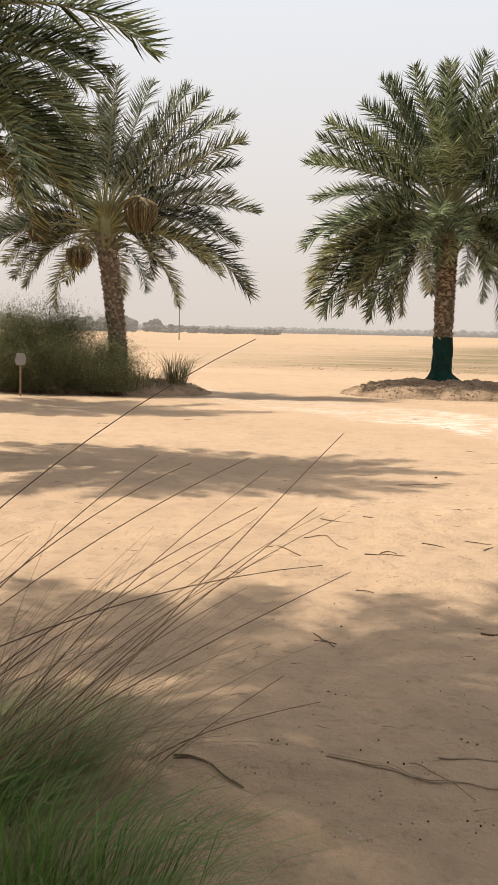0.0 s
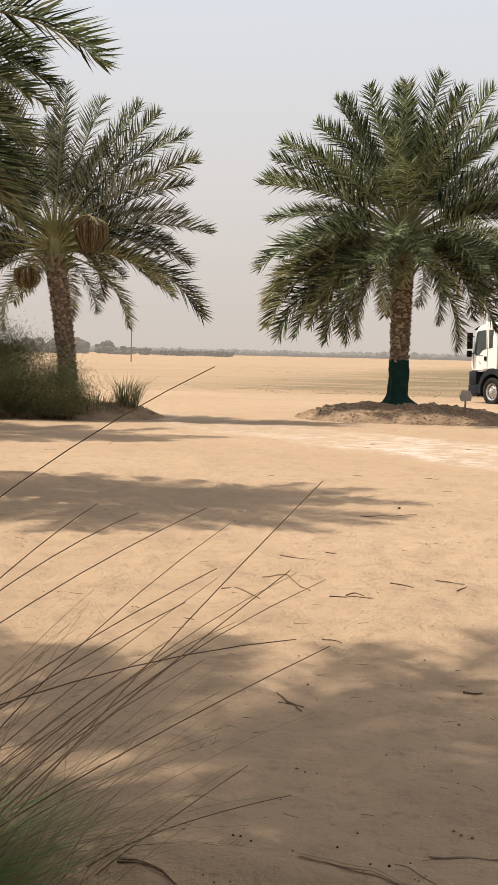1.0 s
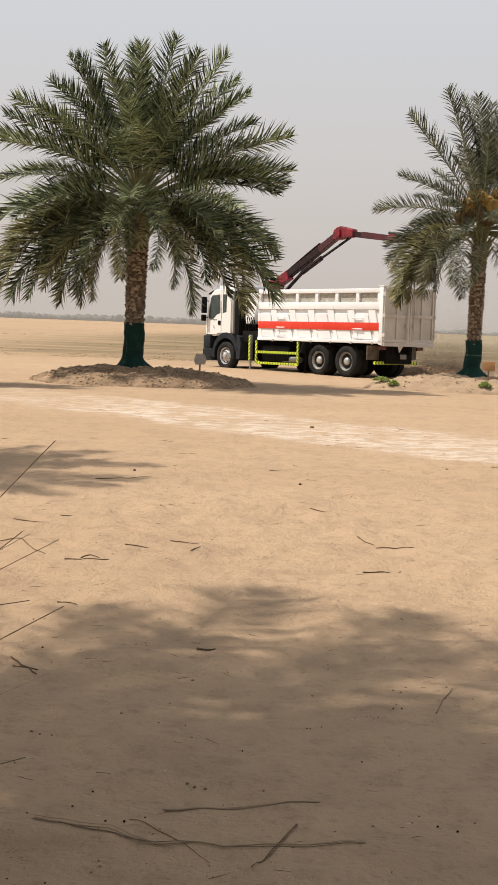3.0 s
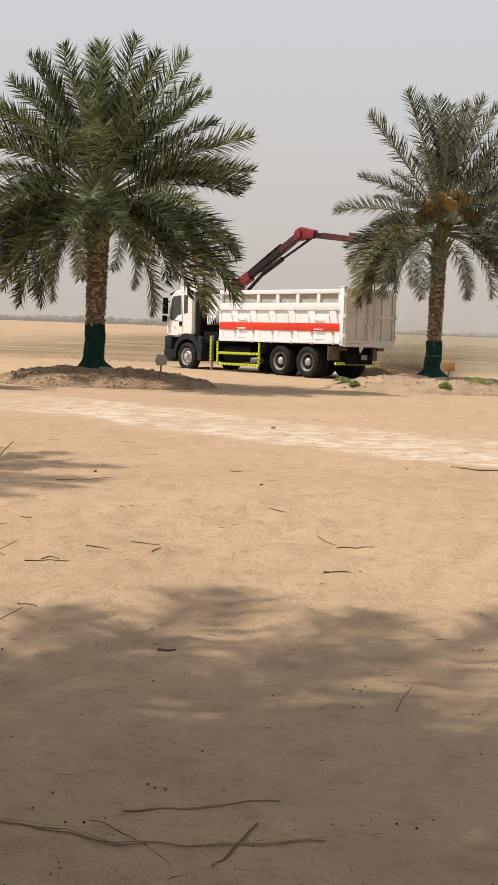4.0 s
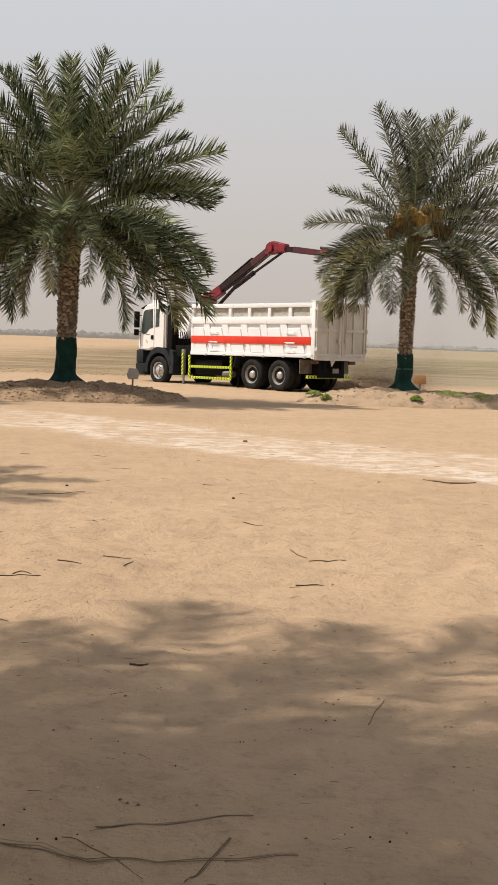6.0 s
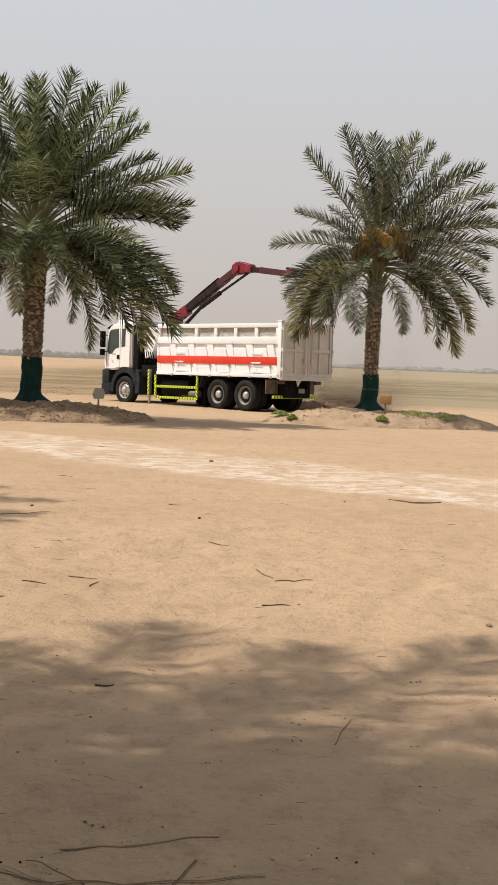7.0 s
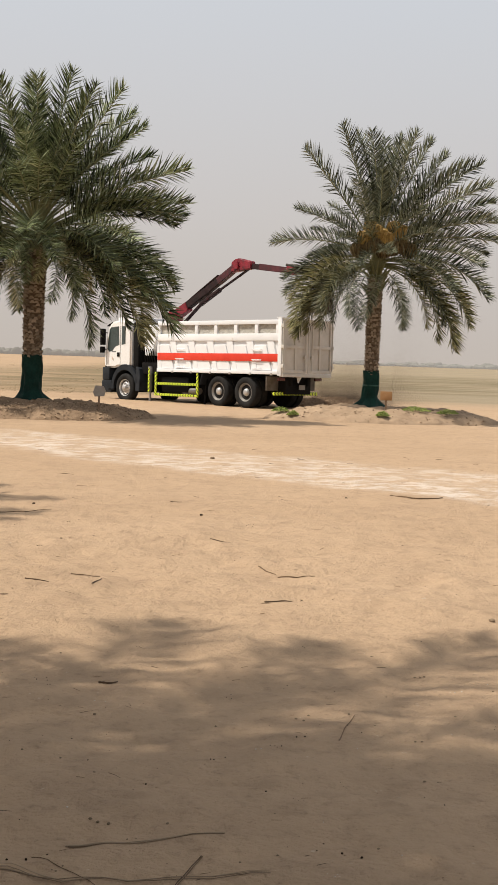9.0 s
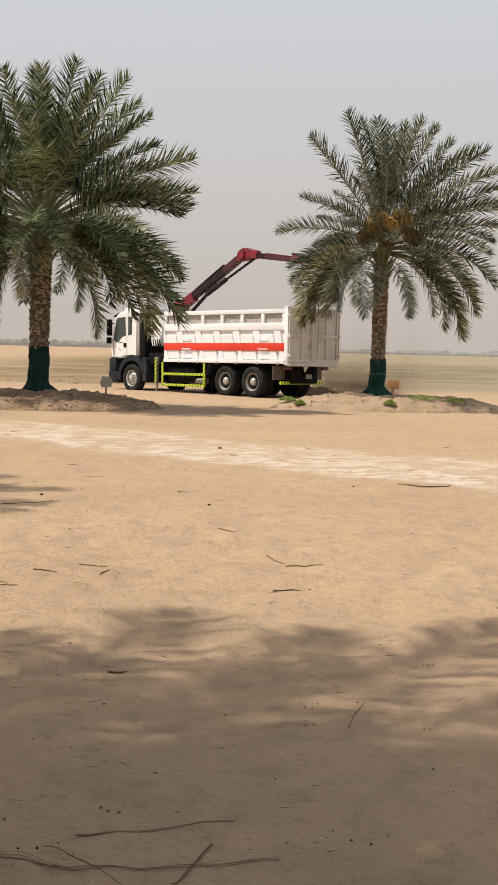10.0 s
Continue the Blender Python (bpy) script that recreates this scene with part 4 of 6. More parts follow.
        box(bm, 6.84, 6.99, y0, y1, 1.70, 1.86, 0.015)
        part("door_handle", bm, DARK, cab, "black recessed door handle")
        bm = bmesh.new()
        box(bm, 7.06, 7.30, y0, y1 - 0.012, 2.005 - 0.12, 1.90, 0.004)
        part("badge", bm, PLASTIC, cab, "small grey letters as a bar")
        for dx, dz, mt in ((7.28, 1.64, FADED), (7.22, 1.60, DUSTY)):
            bm = bmesh.new()
            bmesh.ops.create_uvsphere(bm, u_segments=12, v_segments=6, radius=1, matrix=pose(dx, s * 1.19, dz, 0, 30) @ Matrix.Diagonal((0.032, 0.006, 0.07, 1)))
            part("door_mark", bm, mt, cab, "small coloured mark on the door")
        bm = bmesh.new()
        yo = s * 1.32
        box(bm, 7.66, 7.76, min(yo - 0.11, yo + 0.11), yo + 0.11, 2.14, 2.76, 0.03)
        box(bm, 7.68, 7.78, yo - 0.10, yo + 0.10, 1.84, 2.08, 0.03)
        rod(bm, (7.62, s * 1.15, 2.60), (7.70, yo, 2.62), 0.018)
        rod(bm, (7.62, s * 1.15, 1.98), (7.72, yo, 1.98), 0.018)
        part("mirror", bm, DARK, cab, "black door mirrors on arms")
    bm = bmesh.new()
    slab(bm, [(7.50, 3.02), (7.80, 2.90), (7.82, 2.86), (7.50, 2.93)], -1.05, 1.05, 0.008)
    part("sun_visor", bm, DARK, cab)
    bm = boxed(6.25, 7.2, -1.0, 1.0, 3.06, 3.20, bev=0.05)
    part("roof_air_cooler", bm, CABWHITE, cab)
    bm = boxed(7.30, 7.88, -1.22, 1.22, 0.34, 0.80, bev=0.05)
    box(bm, 7.42, 7.84, -1.22, 1.22, 0.80, 1.30, bev=0.04)
    bumper = part("bumper", bm, PLASTIC, truck, "dark grey front bumper")
    bm = boxed(7.80, 7.90, -1.05, 1.05, 0.86, 1.62, bev=0.03)
    part("grille", bm, DARK, bumper)
    for s in (1, -1):
        bm = boxed(7.70, 7.92, s * 0.88 - 0.22, s * 0.88 + 0.22, 0.62, 0.80, bev=0.03)
        part("headlight", bm, GLASS, bumper, "clear headlight")
    # front mudguards: a wide arch with a flat step behind
    for s in (1, -1):
        n = 12
        outer, inner = [], []
        for k in range(n + 1):
            a = radians(-8 + 176 * k / n)
            outer.append((6.5 + 0.80 * math.cos(a), 0.56 + 0.86 * math.sin(a)))
            inner.append((6.5 + 0.64 * math.cos(a), 0.56 + 0.64 * math.sin(a)))
        ys = sorted((s * 0.70, s * 1.225))
        part("mudguard", slab(bmesh.new(), outer + inner[::-1], ys[0], ys[1], 0.012), PLASTIC, truck, "dark grey arched wheel guard", smooth=40)
        bm = bmesh.new()
        slab(bm, [(5.86, 0.42), (5.62, 0.42), (5.58, 1.02), (5.66, 1.26), (5.84, 1.34)], ys[0], ys[1], 0.015)
        part("mudflap", bm, PLASTIC, truck)
        bm = boxed(7.10, 7.45, ys[0] + 0.1, ys[1], 0.42, 0.50)
        part("step", bm, DARK, truck)
    # intake stack, exhaust and the white crane plinth between cab and body
    bm = boxed(5.82, 6.12, -1.1, 1.12, 0.95, 3.0, bev=0.05)
    part("air_intake", bm, DARK, truck, "black air intake and pipes behind the cab")
    bm = bmesh.new()
    slab(bm, [(5.62, 1.75), (5.74, 2.9), (4.98, 2.9), (4.90, 2.55), (5.12, 1.95), (5.4, 1.75)], -0.95, 0.98, 0.03)
    part("crane_plinth", bm, WHITE, truck, "white steel plinth of the crane")
    bm = boxed(4.75, 5.7, -1.05, 1.05, 1.06, 1.5, bev=0.03)
    for k in range(5):
        rod(bm, (4.9 + 0.15 * k, 1.0, 1.3), (5.0 + 0.12 * k, 1.12, 2.0), 0.02, n=6)
    part("crane_base", bm, DARK, truck)
    # tanks
    for s in (1, -1):
        bm = boxed(3.0, 4.5, s * 0.85 - 0.26, s * 0.85 + 0.26, 0.42, 0.98, bev=0.08)
        part("fuel_tank", bm, DARK, truck)
    bm = bmesh.new()
    bmesh.ops.create_cone(bm, cap_ends=True, segments=32, radius1=0.50, radius2=0.50, depth=0.3, matrix=pose(4.05, -0.75, 0.52, 90))
    part("spare_wheel", bm, TYRE, truck)
    # added black boxes close the gaps and stand in for shade under the body
    part("tool_box", boxed(2.35, 4.72, -0.86, 0.56, 0.36, 1.10, bev=0.03), DARK, truck)
    part("inner_guard", boxed(-1.02, 2.14, -0.56, 0.56, 0.62, 1.12, bev=0.03), DARK, truck)
    part("rear_panel", boxed(-1.36, -1.04, -0.62, 0.62, 0.50, 1.08, bev=0.02), DARK, truck)
    bm = rod(bmesh.new(), (3.4, 0.98, 0.50), (2.5, 0.98, 0.50), 0.11, n=14)
    part("air_tank", bm, STEEL, truck)
    # taped side guards
    for s in (1, -1):
        y = s * 1.20
        guard = new("side_guard")
        guard.parent = truck
        guard.matrix_basis = pose(2.38, y, 0.29)
        for n_, a in (("top_rail", (0.0, 2.36, -0.02, 0.02, 0.40, 0.49)), ("bottom_rail", (0.0, 2.36, -0.02, 0.02, 0.0, 0.09)), ("upright", (0.0, 0.09, -0.026, 0.026, 0.0, 0.86)), ("upright", (2.27, 2.36, -0.026, 0.026, 0.0, 0.86))):
            x0, x1, y0, y1, z0, z1 = a
            rail = part(n_, boxed(x0, x1, y0, y1, (z0 - z1) / 2, (z1 - z0) / 2, bev=0.006), TAPE, guard, "yellow and black warning tape")
            rail.matrix_basis = pose(0, 0, (z0 + z1) / 2)
        # stabiliser legs
        leg = part("stabiliser_leg", rod(boxed(4.96, 5.08, y - 0.06, y + 0.06, 0.46, 1.35, bev=0.01), (5.02, y, 0.5), (5.02, y, -0.08), 0.045), STEEL, truck, "steel stabiliser leg")
        part("leg_tape", boxed(4.975, 5.065, y + s * 0.068 - 0.006, y + s * 0.068 + 0.006, 0.42, 1.30, bev=0.002), TAPE, leg)
        part("prop", rod(bmesh.new(), (2.25, s * 0.9, 1.0), (2.25, s * 1.0, 0.02), 0.035), DARK, truck)
        bm = boxed(0.60, 0.76, s * 0.9 - 0.3, s * 0.9 + 0.3, 1.10, 1.16, bev=0.01)
        part("guard_plate", bm, DARK, truck)
        bm = beam(bmesh.new(), (2.16, s * 1.0, 1.14), (2.30, s * 1.0, 0.75), 0.45, 0.02, 0.02, 0)
        part("mudflap", bm, PLASTIC, truck)
        bm = boxed(-1.02, -0.98, s * 0.92 - 0.29, s * 0.92 + 0.29, 0.62, 1.10, bev=0.008)
        part("mudflap", bm, FLAP, truck, "dust-greyed rubber mudflap")
    bm = boxed(-0.05, 0.05, -1.10, 1.06, -0.055, 0.055, bev=0.01)
    rb = part("rear_bumper", bm, TAPE, truck, "rear underrun bar with yellow and black chevrons")
    rb.matrix_basis = pose(-1.19, 0, 0.52)
    for s in (1, -1):
        part("bracket", boxed(0.03, 0.11, s * 0.5 - 0.06, s * 0.5 + 0.06, -0.02, 0.43), DARK, rb)
    for s in (1, -1):
        bm = boxed(-1.46, -1.38, s * 0.92 - 0.16, s * 0.92 + 0.16, 0.96, 1.07, bev=0.015)
        part("tail_lamp", bm, LAMP_RED, truck, "red tail lamps under the body")
    part("plate_bar", boxed(-1.44, -1.425, -0.26, 0.04, 0.66, 0.82, bev=0.004), BOARD, truck, "pale number plate as a plain bar")

    # tipping body
    x0, x1, zb, zt = -1.67, 4.60, 1.19, 3.00
    body = part("tipper_body", boxed(x0 + 0.05, x1 - 0.02, -1.14, 1.14, zb, zb + 0.12, bev=0.01), WHITE, truck, "white steel tipping body with a red stripe")
    for s in (1, -1):
        side = new("side_wall")
        side.parent = body
        side.matrix_basis = pose(0, s * 1.14, 0)

        def at_y(a, b):
            return sorted((a * s, b * s))
        bm = boxed(x0, x1, *at_y(-0.02, 0.03), zb, 2.50, bev=0.004)
        part("panel", bm, WHITE, side)
        part("top_rail", boxed(x0, x1, *at_y(-0.04, 0.105), 2.855, zt, bev=0.012), WHITE, side)
        part("middle_rail", boxed(x0, x1, *at_y(-0.02, 0.095), 2.30, 2.545, bev=0.008), WHITE, side)
        part("bottom_rail", boxed(x0, x1, *at_y(-0.02, 0.115), zb - 0.02, zb + 0.10, bev=0.012), WHITE, side)
        # upper row of grilled openings
        w = (x1 - x0 - 0.25) / 6
        for k in range(7):
            x = x0 + 0.17 + k * w if k < 6 else x1 - 0.06
            part("upright", boxed(x - 0.075, x + 0.075, *at_y(-0.03, 0.090), 2.54, 2.87, bev=0.006), WHITE, side)
        for k in range(6):
            a = x0 + 0.17 + k * w + 0.06
            part("grille", boxed(a, a + w - 0.12, *at_y(0.0, 0.02), 2.54, 2.86, bev=0), GRILLE, side, "dusty wire grille")
        # slanting pressed ribs with a hollow at the head of each bay
        for k in range(7):
            xt = x0 + 0.55 + k * w * 0.985
            wd = 0.30
            rib = [(xt - wd / 2 - 0.04, 2.31), (xt + wd / 2, 2.31), (xt + wd / 2 - 0.42, zb + 0.09), (xt - wd / 2 - 0.30, zb + 0.09)]
            rib = [(min(max(x, x0 + 0.02), x1 - 0.02), z) for x, z in rib]
            ya, yb = at_y(0.02, 0.078)
            part("rib", slab(bmesh.new(), rib, ya, yb, 0.012), WHITE, side)
        for k in range(6):
            xa = x0 + 0.55 + k * w * 0.985 + 0.16
            part("bay_panel", slab(bmesh.new(), [(xa, 2.15), (xa + w - 0.32, 2.15), (xa + w - 0.36, 1.30), (xa - 0.26, 1.30)], *at_y(0.028, 0.066), 0.01), WHITE, side)
        part("red_band", boxed(x0 + 0.13, x1, *at_y(0.07, 0.092), 1.60, 1.86, bev=0.004), RED, side, "bright red painted band")
        for xs in (-0.55, 3.35):
            for z in (1.36, 1.66, 2.00):
                bm = bmesh.new()
                rod(bm, (xs - 0.22, s * 0.14, z), (xs + 0.22, s * 0.14, z), 0.011, n=6)
                for q in (-0.22, 0.22):
                    rod(bm, (xs + q, s * 0.08, z), (xs + q, s * 0.14, z), 0.011, n=6)
                box(bm, xs - 0.20, xs + 0.20, *at_y(0.086, 0.105), z - 0.035, z - 0.02, 0)
                part("step_rung", bm, WHITE, side)
        for k in range(6):
            xa = x0 + 0.4 + k * 1.0
            part("tie_hook", boxed(xa - 0.04, xa + 0.04, *at_y(0.09, 0.14), zb - 0.05, zb + 0.03, bev=0.008), CHROME, side)
        part("corner_post", boxed(x0 - 0.04, x0 + 0.12, *at_y(-0.06, 0.115), zb - 0.06, 3.05, bev=0.008), WHITE, side)
        part("post_cap", boxed(x0 - 0.08, x0 + 0.16, *at_y(-0.08, 0.125), 3.05, 3.085, bev=0.006), WHITE, side)
        for z in (1.45, 2.10, 2.80):
            part("hinge", boxed(x0 - 0.16, x0 - 0.03, *at_y(0.04, 0.12), z - 0.06, z + 0.06, bev=0.012), DUSTY, side)
        part("hinge_pin", rod(bmesh.new(), (x0 - 0.11, s * 0.085, 1.3), (x0 - 0.11, s * 0.085, 2.95), 0.022, n=8), DUSTY, side)
    part("front_wall", boxed(x1 - 0.05, x1 + 0.03, -1.2, 1.2, zb, 3.02, bev=0.01), WHITE, body)
    for k, (ya, yb) in enumerate(((0.01, 1.20), (-1.20, -0.01))):
        bm = boxed(x0 - 0.06, x0 - 0.02, ya, yb, zb + 0.03, 3.04, bev=0.004)
        door = part("tailgate_leaf", bm, DUSTY, body, "dust-greyed tailgate leaf with pressed panels")
        bm = bmesh.new()
        mid = (ya + yb) / 2
        for a, b, z0, z1 in ((ya, ya + 0.09, zb + 0.03, 3.04), (yb - 0.09, yb, zb + 0.03, 3.04), (mid - 0.04, mid + 0.04, zb + 0.03, 3.04)):
            box(bm, x0 - 0.11, x0 - 0.055, a, b, z0, z1, 0.01)
        for z in (zb + 0.03, 2.05, 2.93):
            for a, b in ((ya + 0.085, mid - 0.035), (mid + 0.035, yb - 0.085)):
                box(bm, x0 - 0.105, x0 - 0.055, a, b, z, z + 0.11, 0.008)
        part("frame", bm, DUSTY, door)
        bm = bmesh.new()
        yy = yb - 0.16 if k == 1 else ya + 0.16
        rod(bm, (x0 - 0.14, yy, zb + 0.1), (x0 - 0.14, yy, 2.9), 0.018, n=6)
        box(bm, x0 - 0.17, x0 - 0.10, yy - 0.05, yy + 0.05, 1.7, 1.82, 0.01)
        part("lock_bar", bm, DUSTY, door)
    part("tail_sill", boxed(x0 - 0.10, x0 + 0.05, -1.22, 1.22, zb - 0.10, zb + 0.02, bev=0.01), DUSTY, body)
    bm = slab(bmesh.new(), [(x0 - 0.04, zb - 0.10), (x0 + 0.16, zb - 0.10), (x0 + 0.10, zb - 0.30)], 0.22, 0.26)
    part("gusset", bm, WHITE, body)

    # loader crane, arched back over the load
    crane = new("loader_crane")
    crane.parent = truck
    crane.matrix_basis = pose(5.02, 0, 0)
    crane["label"] = "dark red folding loader crane with a clamshell bucket"
    ex, ez = 1.70 - 5.02, 5.02
    tx, tz = -2.25 - 5.02, 4.54
    bm = boxed(-0.20, 0.20, -0.20, 0.20, 1.5, 3.45, bev=0.04)
    rod(bm, (0, 0, 1.4), (0, 0, 2.4), 0.30, n=20)
    part("column", bm, CRANERED, crane)
    bm = beam(bmesh.new(), (0.12, 0, 3.22), (ex * 0.52, 0, 3.22 + (ez - 3.22) * 0.52), 0.22, 0.27, 0.25)
    beam(bm, (ex * 0.50, 0, 3.22 + (ez - 3.22) * 0.50), (ex, 0, ez), 0.20, 0.26, 0.22)
    part("main_boom", bm, CRANEDARK, crane, "greasy blackened boom")
    bm = beam(bmesh.new(), (0.14, 0, 3.20), (ex * 0.22, 0, 3.22 + (ez - 3.22) * 0.22), 0.27, 0.36, 0.34)
    part("boom_foot", bm, CRANERED, crane, "dark red boom foot")
    bm = beam(bmesh.new(), (ex * 0.70, 0, 3.22 + (ez - 3.22) * 0.70), (ex, 0, ez), 0.22, 0.26, 0.24)
    part("boom_head", bm, CRANEDEEP, crane, "maroon boom head")
    bm = rod(bmesh.new(), (-0.15, 0.0, 2.75), (ex * 0.42, 0, 3.22 + (ez - 3.22) * 0.42 - 0.30), 0.065)
    rod(bm, (ex * 0.42, 0, 3.22 + (ez - 3.22) * 0.42 - 0.30), (ex * 0.72, 0.0, 3.22 + (ez - 3.22) * 0.72 - 0.34), 0.09)
    rod(bm, (ex * 0.66, 0.0, 3.22 + (ez - 3.22) * 0.66 - 0.33), (ex - 0.62, 0, ez - 0.12), 0.045)
    part("boom_ram", bm, CRANEDARK, crane)
    bm = bmesh.new()
    rod(bm, (ex, -0.2, ez), (ex, 0.2, ez), 0.16, n=18)
    slab(bm, [(ex + 0.30, ez - 0.25), (ex + 0.12, ez + 0.20), (ex - 0.12, ez + 0.24), (ex - 0.75, ez + 0.10), (ex - 0.75, ez - 0.16), (ex - 0.1, ez - 0.22)], -0.13, 0.13, 0.03)
    part("elbow", bm, CRANERED, crane, "dark red elbow joint")
    dx, dz = tx - ex, tz - ez
    bm = beam(bmesh.new(), (ex, 0, ez + 0.02), (ex + dx * 0.70, 0, ez + dz * 0.70 + 0.02), 0.16, 0.20, 0.18)
    jib = part("jib", bm, CRANEDARK, crane)
    bm = beam(bmesh.new(), (ex + dx * 0.28, 0, ez + dz * 0.28 + 0.03), (ex + dx * 0.69, 0, ez + dz * 0.69 + 0.02), 0.19, 0.22, 0.20)
    part("sleeve", bm, CRANEDEEP, jib, "dull maroon telescopic sleeve")
    bm = beam(bmesh.new(), (ex + dx * 0.62, 0, ez + dz * 0.62 + 0.03), (ex + dx * 0.71, 0, ez + dz * 0.71 + 0.02), 0.23, 0.27, 0.27)
    part("collar", bm, CRANERED, jib, "bright red collar")
    bm = beam(bmesh.new(), (ex + dx * 0.68, 0, ez + dz * 0.68), (tx, 0, tz), 0.15, 0.19, 0.16)
    rod(bm, (ex + dx * 0.6, 0, ez + dz * 0.6 + 0.2), (ex + dx * 0.95, 0, ez + dz * 0.95 + 0.14), 0.05)
    part("extension", bm, CRANEDARK, jib)
    for k in range(3):
        vs, fs = [], []
        a = Vector((ex + dx * 0.9, 0.05 * k - 0.05, ez + dz * 0.9 + 0.1))
        tube_mesh(bezier(a, Vector((tx - 0.35, 0.06 * k - 0.06, tz + 0.1)), Vector((tx + 0.02, 0.05 * k, tz - 0.62)), 9), [0.018] * 9, 6, vs, fs)
        soup("hose", [tuple(v) for v in vs], fs, CRANEDARK, crane, smooth=60)
        vs, fs = [], []
        a = Vector((0.0, 0.05 * k - 0.05, 3.4))
        tube_mesh(bezier(a, Vector((ex * 0.35, 0.05 * k, 4.05)), Vector((ex * 0.7, 0.05 * k - 0.03, 3.22 + (ez - 3.22) * 0.7 + 0.22)), 9), [0.018] * 9, 6, vs, fs)
        soup("hose", [tuple(v) for v in vs], fs, CRANEDARK, crane, smooth=60)
    bm = rod(bmesh.new(), (tx, 0, tz), (tx + 0.06, 0, tz - 0.30), 0.09)
    rod(bm, (tx + 0.06, 0, tz - 0.28), (tx + 0.10, 0, tz - 0.56), 0.12)
    box(bm, tx - 0.12, tx + 0.32, -0.16, 0.16, tz - 0.66, tz - 0.52, 0.02)
    rot = part("rotator", bm, CRANEDARK, crane)
    # clamshell: two curved scoops, closed
    for s in (1, -1):
        outline = []
        for k in range(9):
            a = radians(90 + 96 * k / 8)
            outline.append((0.62 * math.cos(a), 0.63 * math.sin(a)))
        outline.append((0.0, -0.05))
        bm = slab(bmesh.new(), outline, -0.50, 0.50, 0.012)
        sh = part("bucket_shell", bm, BUCKET, rot, "brown worn steel scoop of the clamshell bucket", smooth=40)
        sh.matrix_basis = pose(tx + 0.1, 0, tz - 1.2, 0, 0, 128 if s > 0 else 308)
    return truck


build_truck()


# ---- signs ----
def sign(x, y, zb, w, h, top, material, label, turn):
    ob = thing("sign", pose(x, y, zb, 0, 0, turn), label, "sign", "palm signs")
    part("post", boxed(-0.022, 0.022, -0.018, 0.018, -0.25, top - h * 0.3, bev=0.005), POST, ob)
    if material is BOARD:  # corners broken off
        outline = [(-w * 0.50, top - h * 0.62), (-w * 0.36, top - h), (w * 0.40, top - h * 0.96), (w * 0.50, top - h * 0.45), (w * 0.34, top - h * 0.04), (-w * 0.32, top)]
        part("board", slab(bmesh.new(), outline, -0.040, -0.018, 0.004), material, ob)
    else:
        part("board", boxed(-w / 2, w / 2, -0.040, -0.018, top - h, top, bev=0.006), material, ob)
    return ob


sign(-2.55, 32.2, mound_l(0.55, -0.41)[2], 0.32, 0.28, 0.62, BOARD, "small weathered grey sign on a thin post in the earth", 12)
sign(5.23, 35.6, mound_r(0.0, -0.48)[2], 0.33, 0.25, 0.50, BROWN_BOARD, "small brown board sign on a stake beside the palm", -8)


sign(-12.9, 25.6, 0.0, 0.26, 0.28, 0.98, BOARD, "small pale sign on a post before the shrub", 25)


# ---- plants ----
def blades(name, centre, count, spread, height, lean, material, seed, width=0.01, bend=0.5, parent=None):
    """A tuft of bent blades as one mesh."""
    rng = random.Random(seed)
    vs, fs = [], []
    for _ in range(count):
        a, r = rng.uniform(0, 6.283), spread * rng.uniform(0, 1) ** 0.6
        b = Vector((centre[0] + r * math.cos(a), centre[1] + r * math.sin(a), centre[2] - 0.02))
        h = height * rng.uniform(0.45, 1.1)
        o = Vector((math.cos(a) * 0.5 + rng.gauss(0, 0.35) + lean[0], math.sin(a) * 0.5 + rng.gauss(0, 0.35) + lean[1], 0)) * h * bend
        mid = b + o * 0.35 + Vector((0, 0, h * 0.62))
        tip = b + o + Vector((0, 0, h * rng.uniform(0.8, 1.0)))
        s = Vector((-o.y, o.x, 0)).normalized() * width * rng.uniform(0.6, 1.2) if o.length > 1e-4 else Vector((width, 0, 0))
        q = len(vs)
        vs += [b - s * 0.6, b + s * 0.6, mid + s * 0.7, mid - s * 0.7, tip]
        fs += [(q, q + 1, q + 2, q + 3), (q + 3, q + 2, q + 4)]
    return tagged(soup(name, [tuple(v) for v in vs], fs, material, parent), kind="stuff")


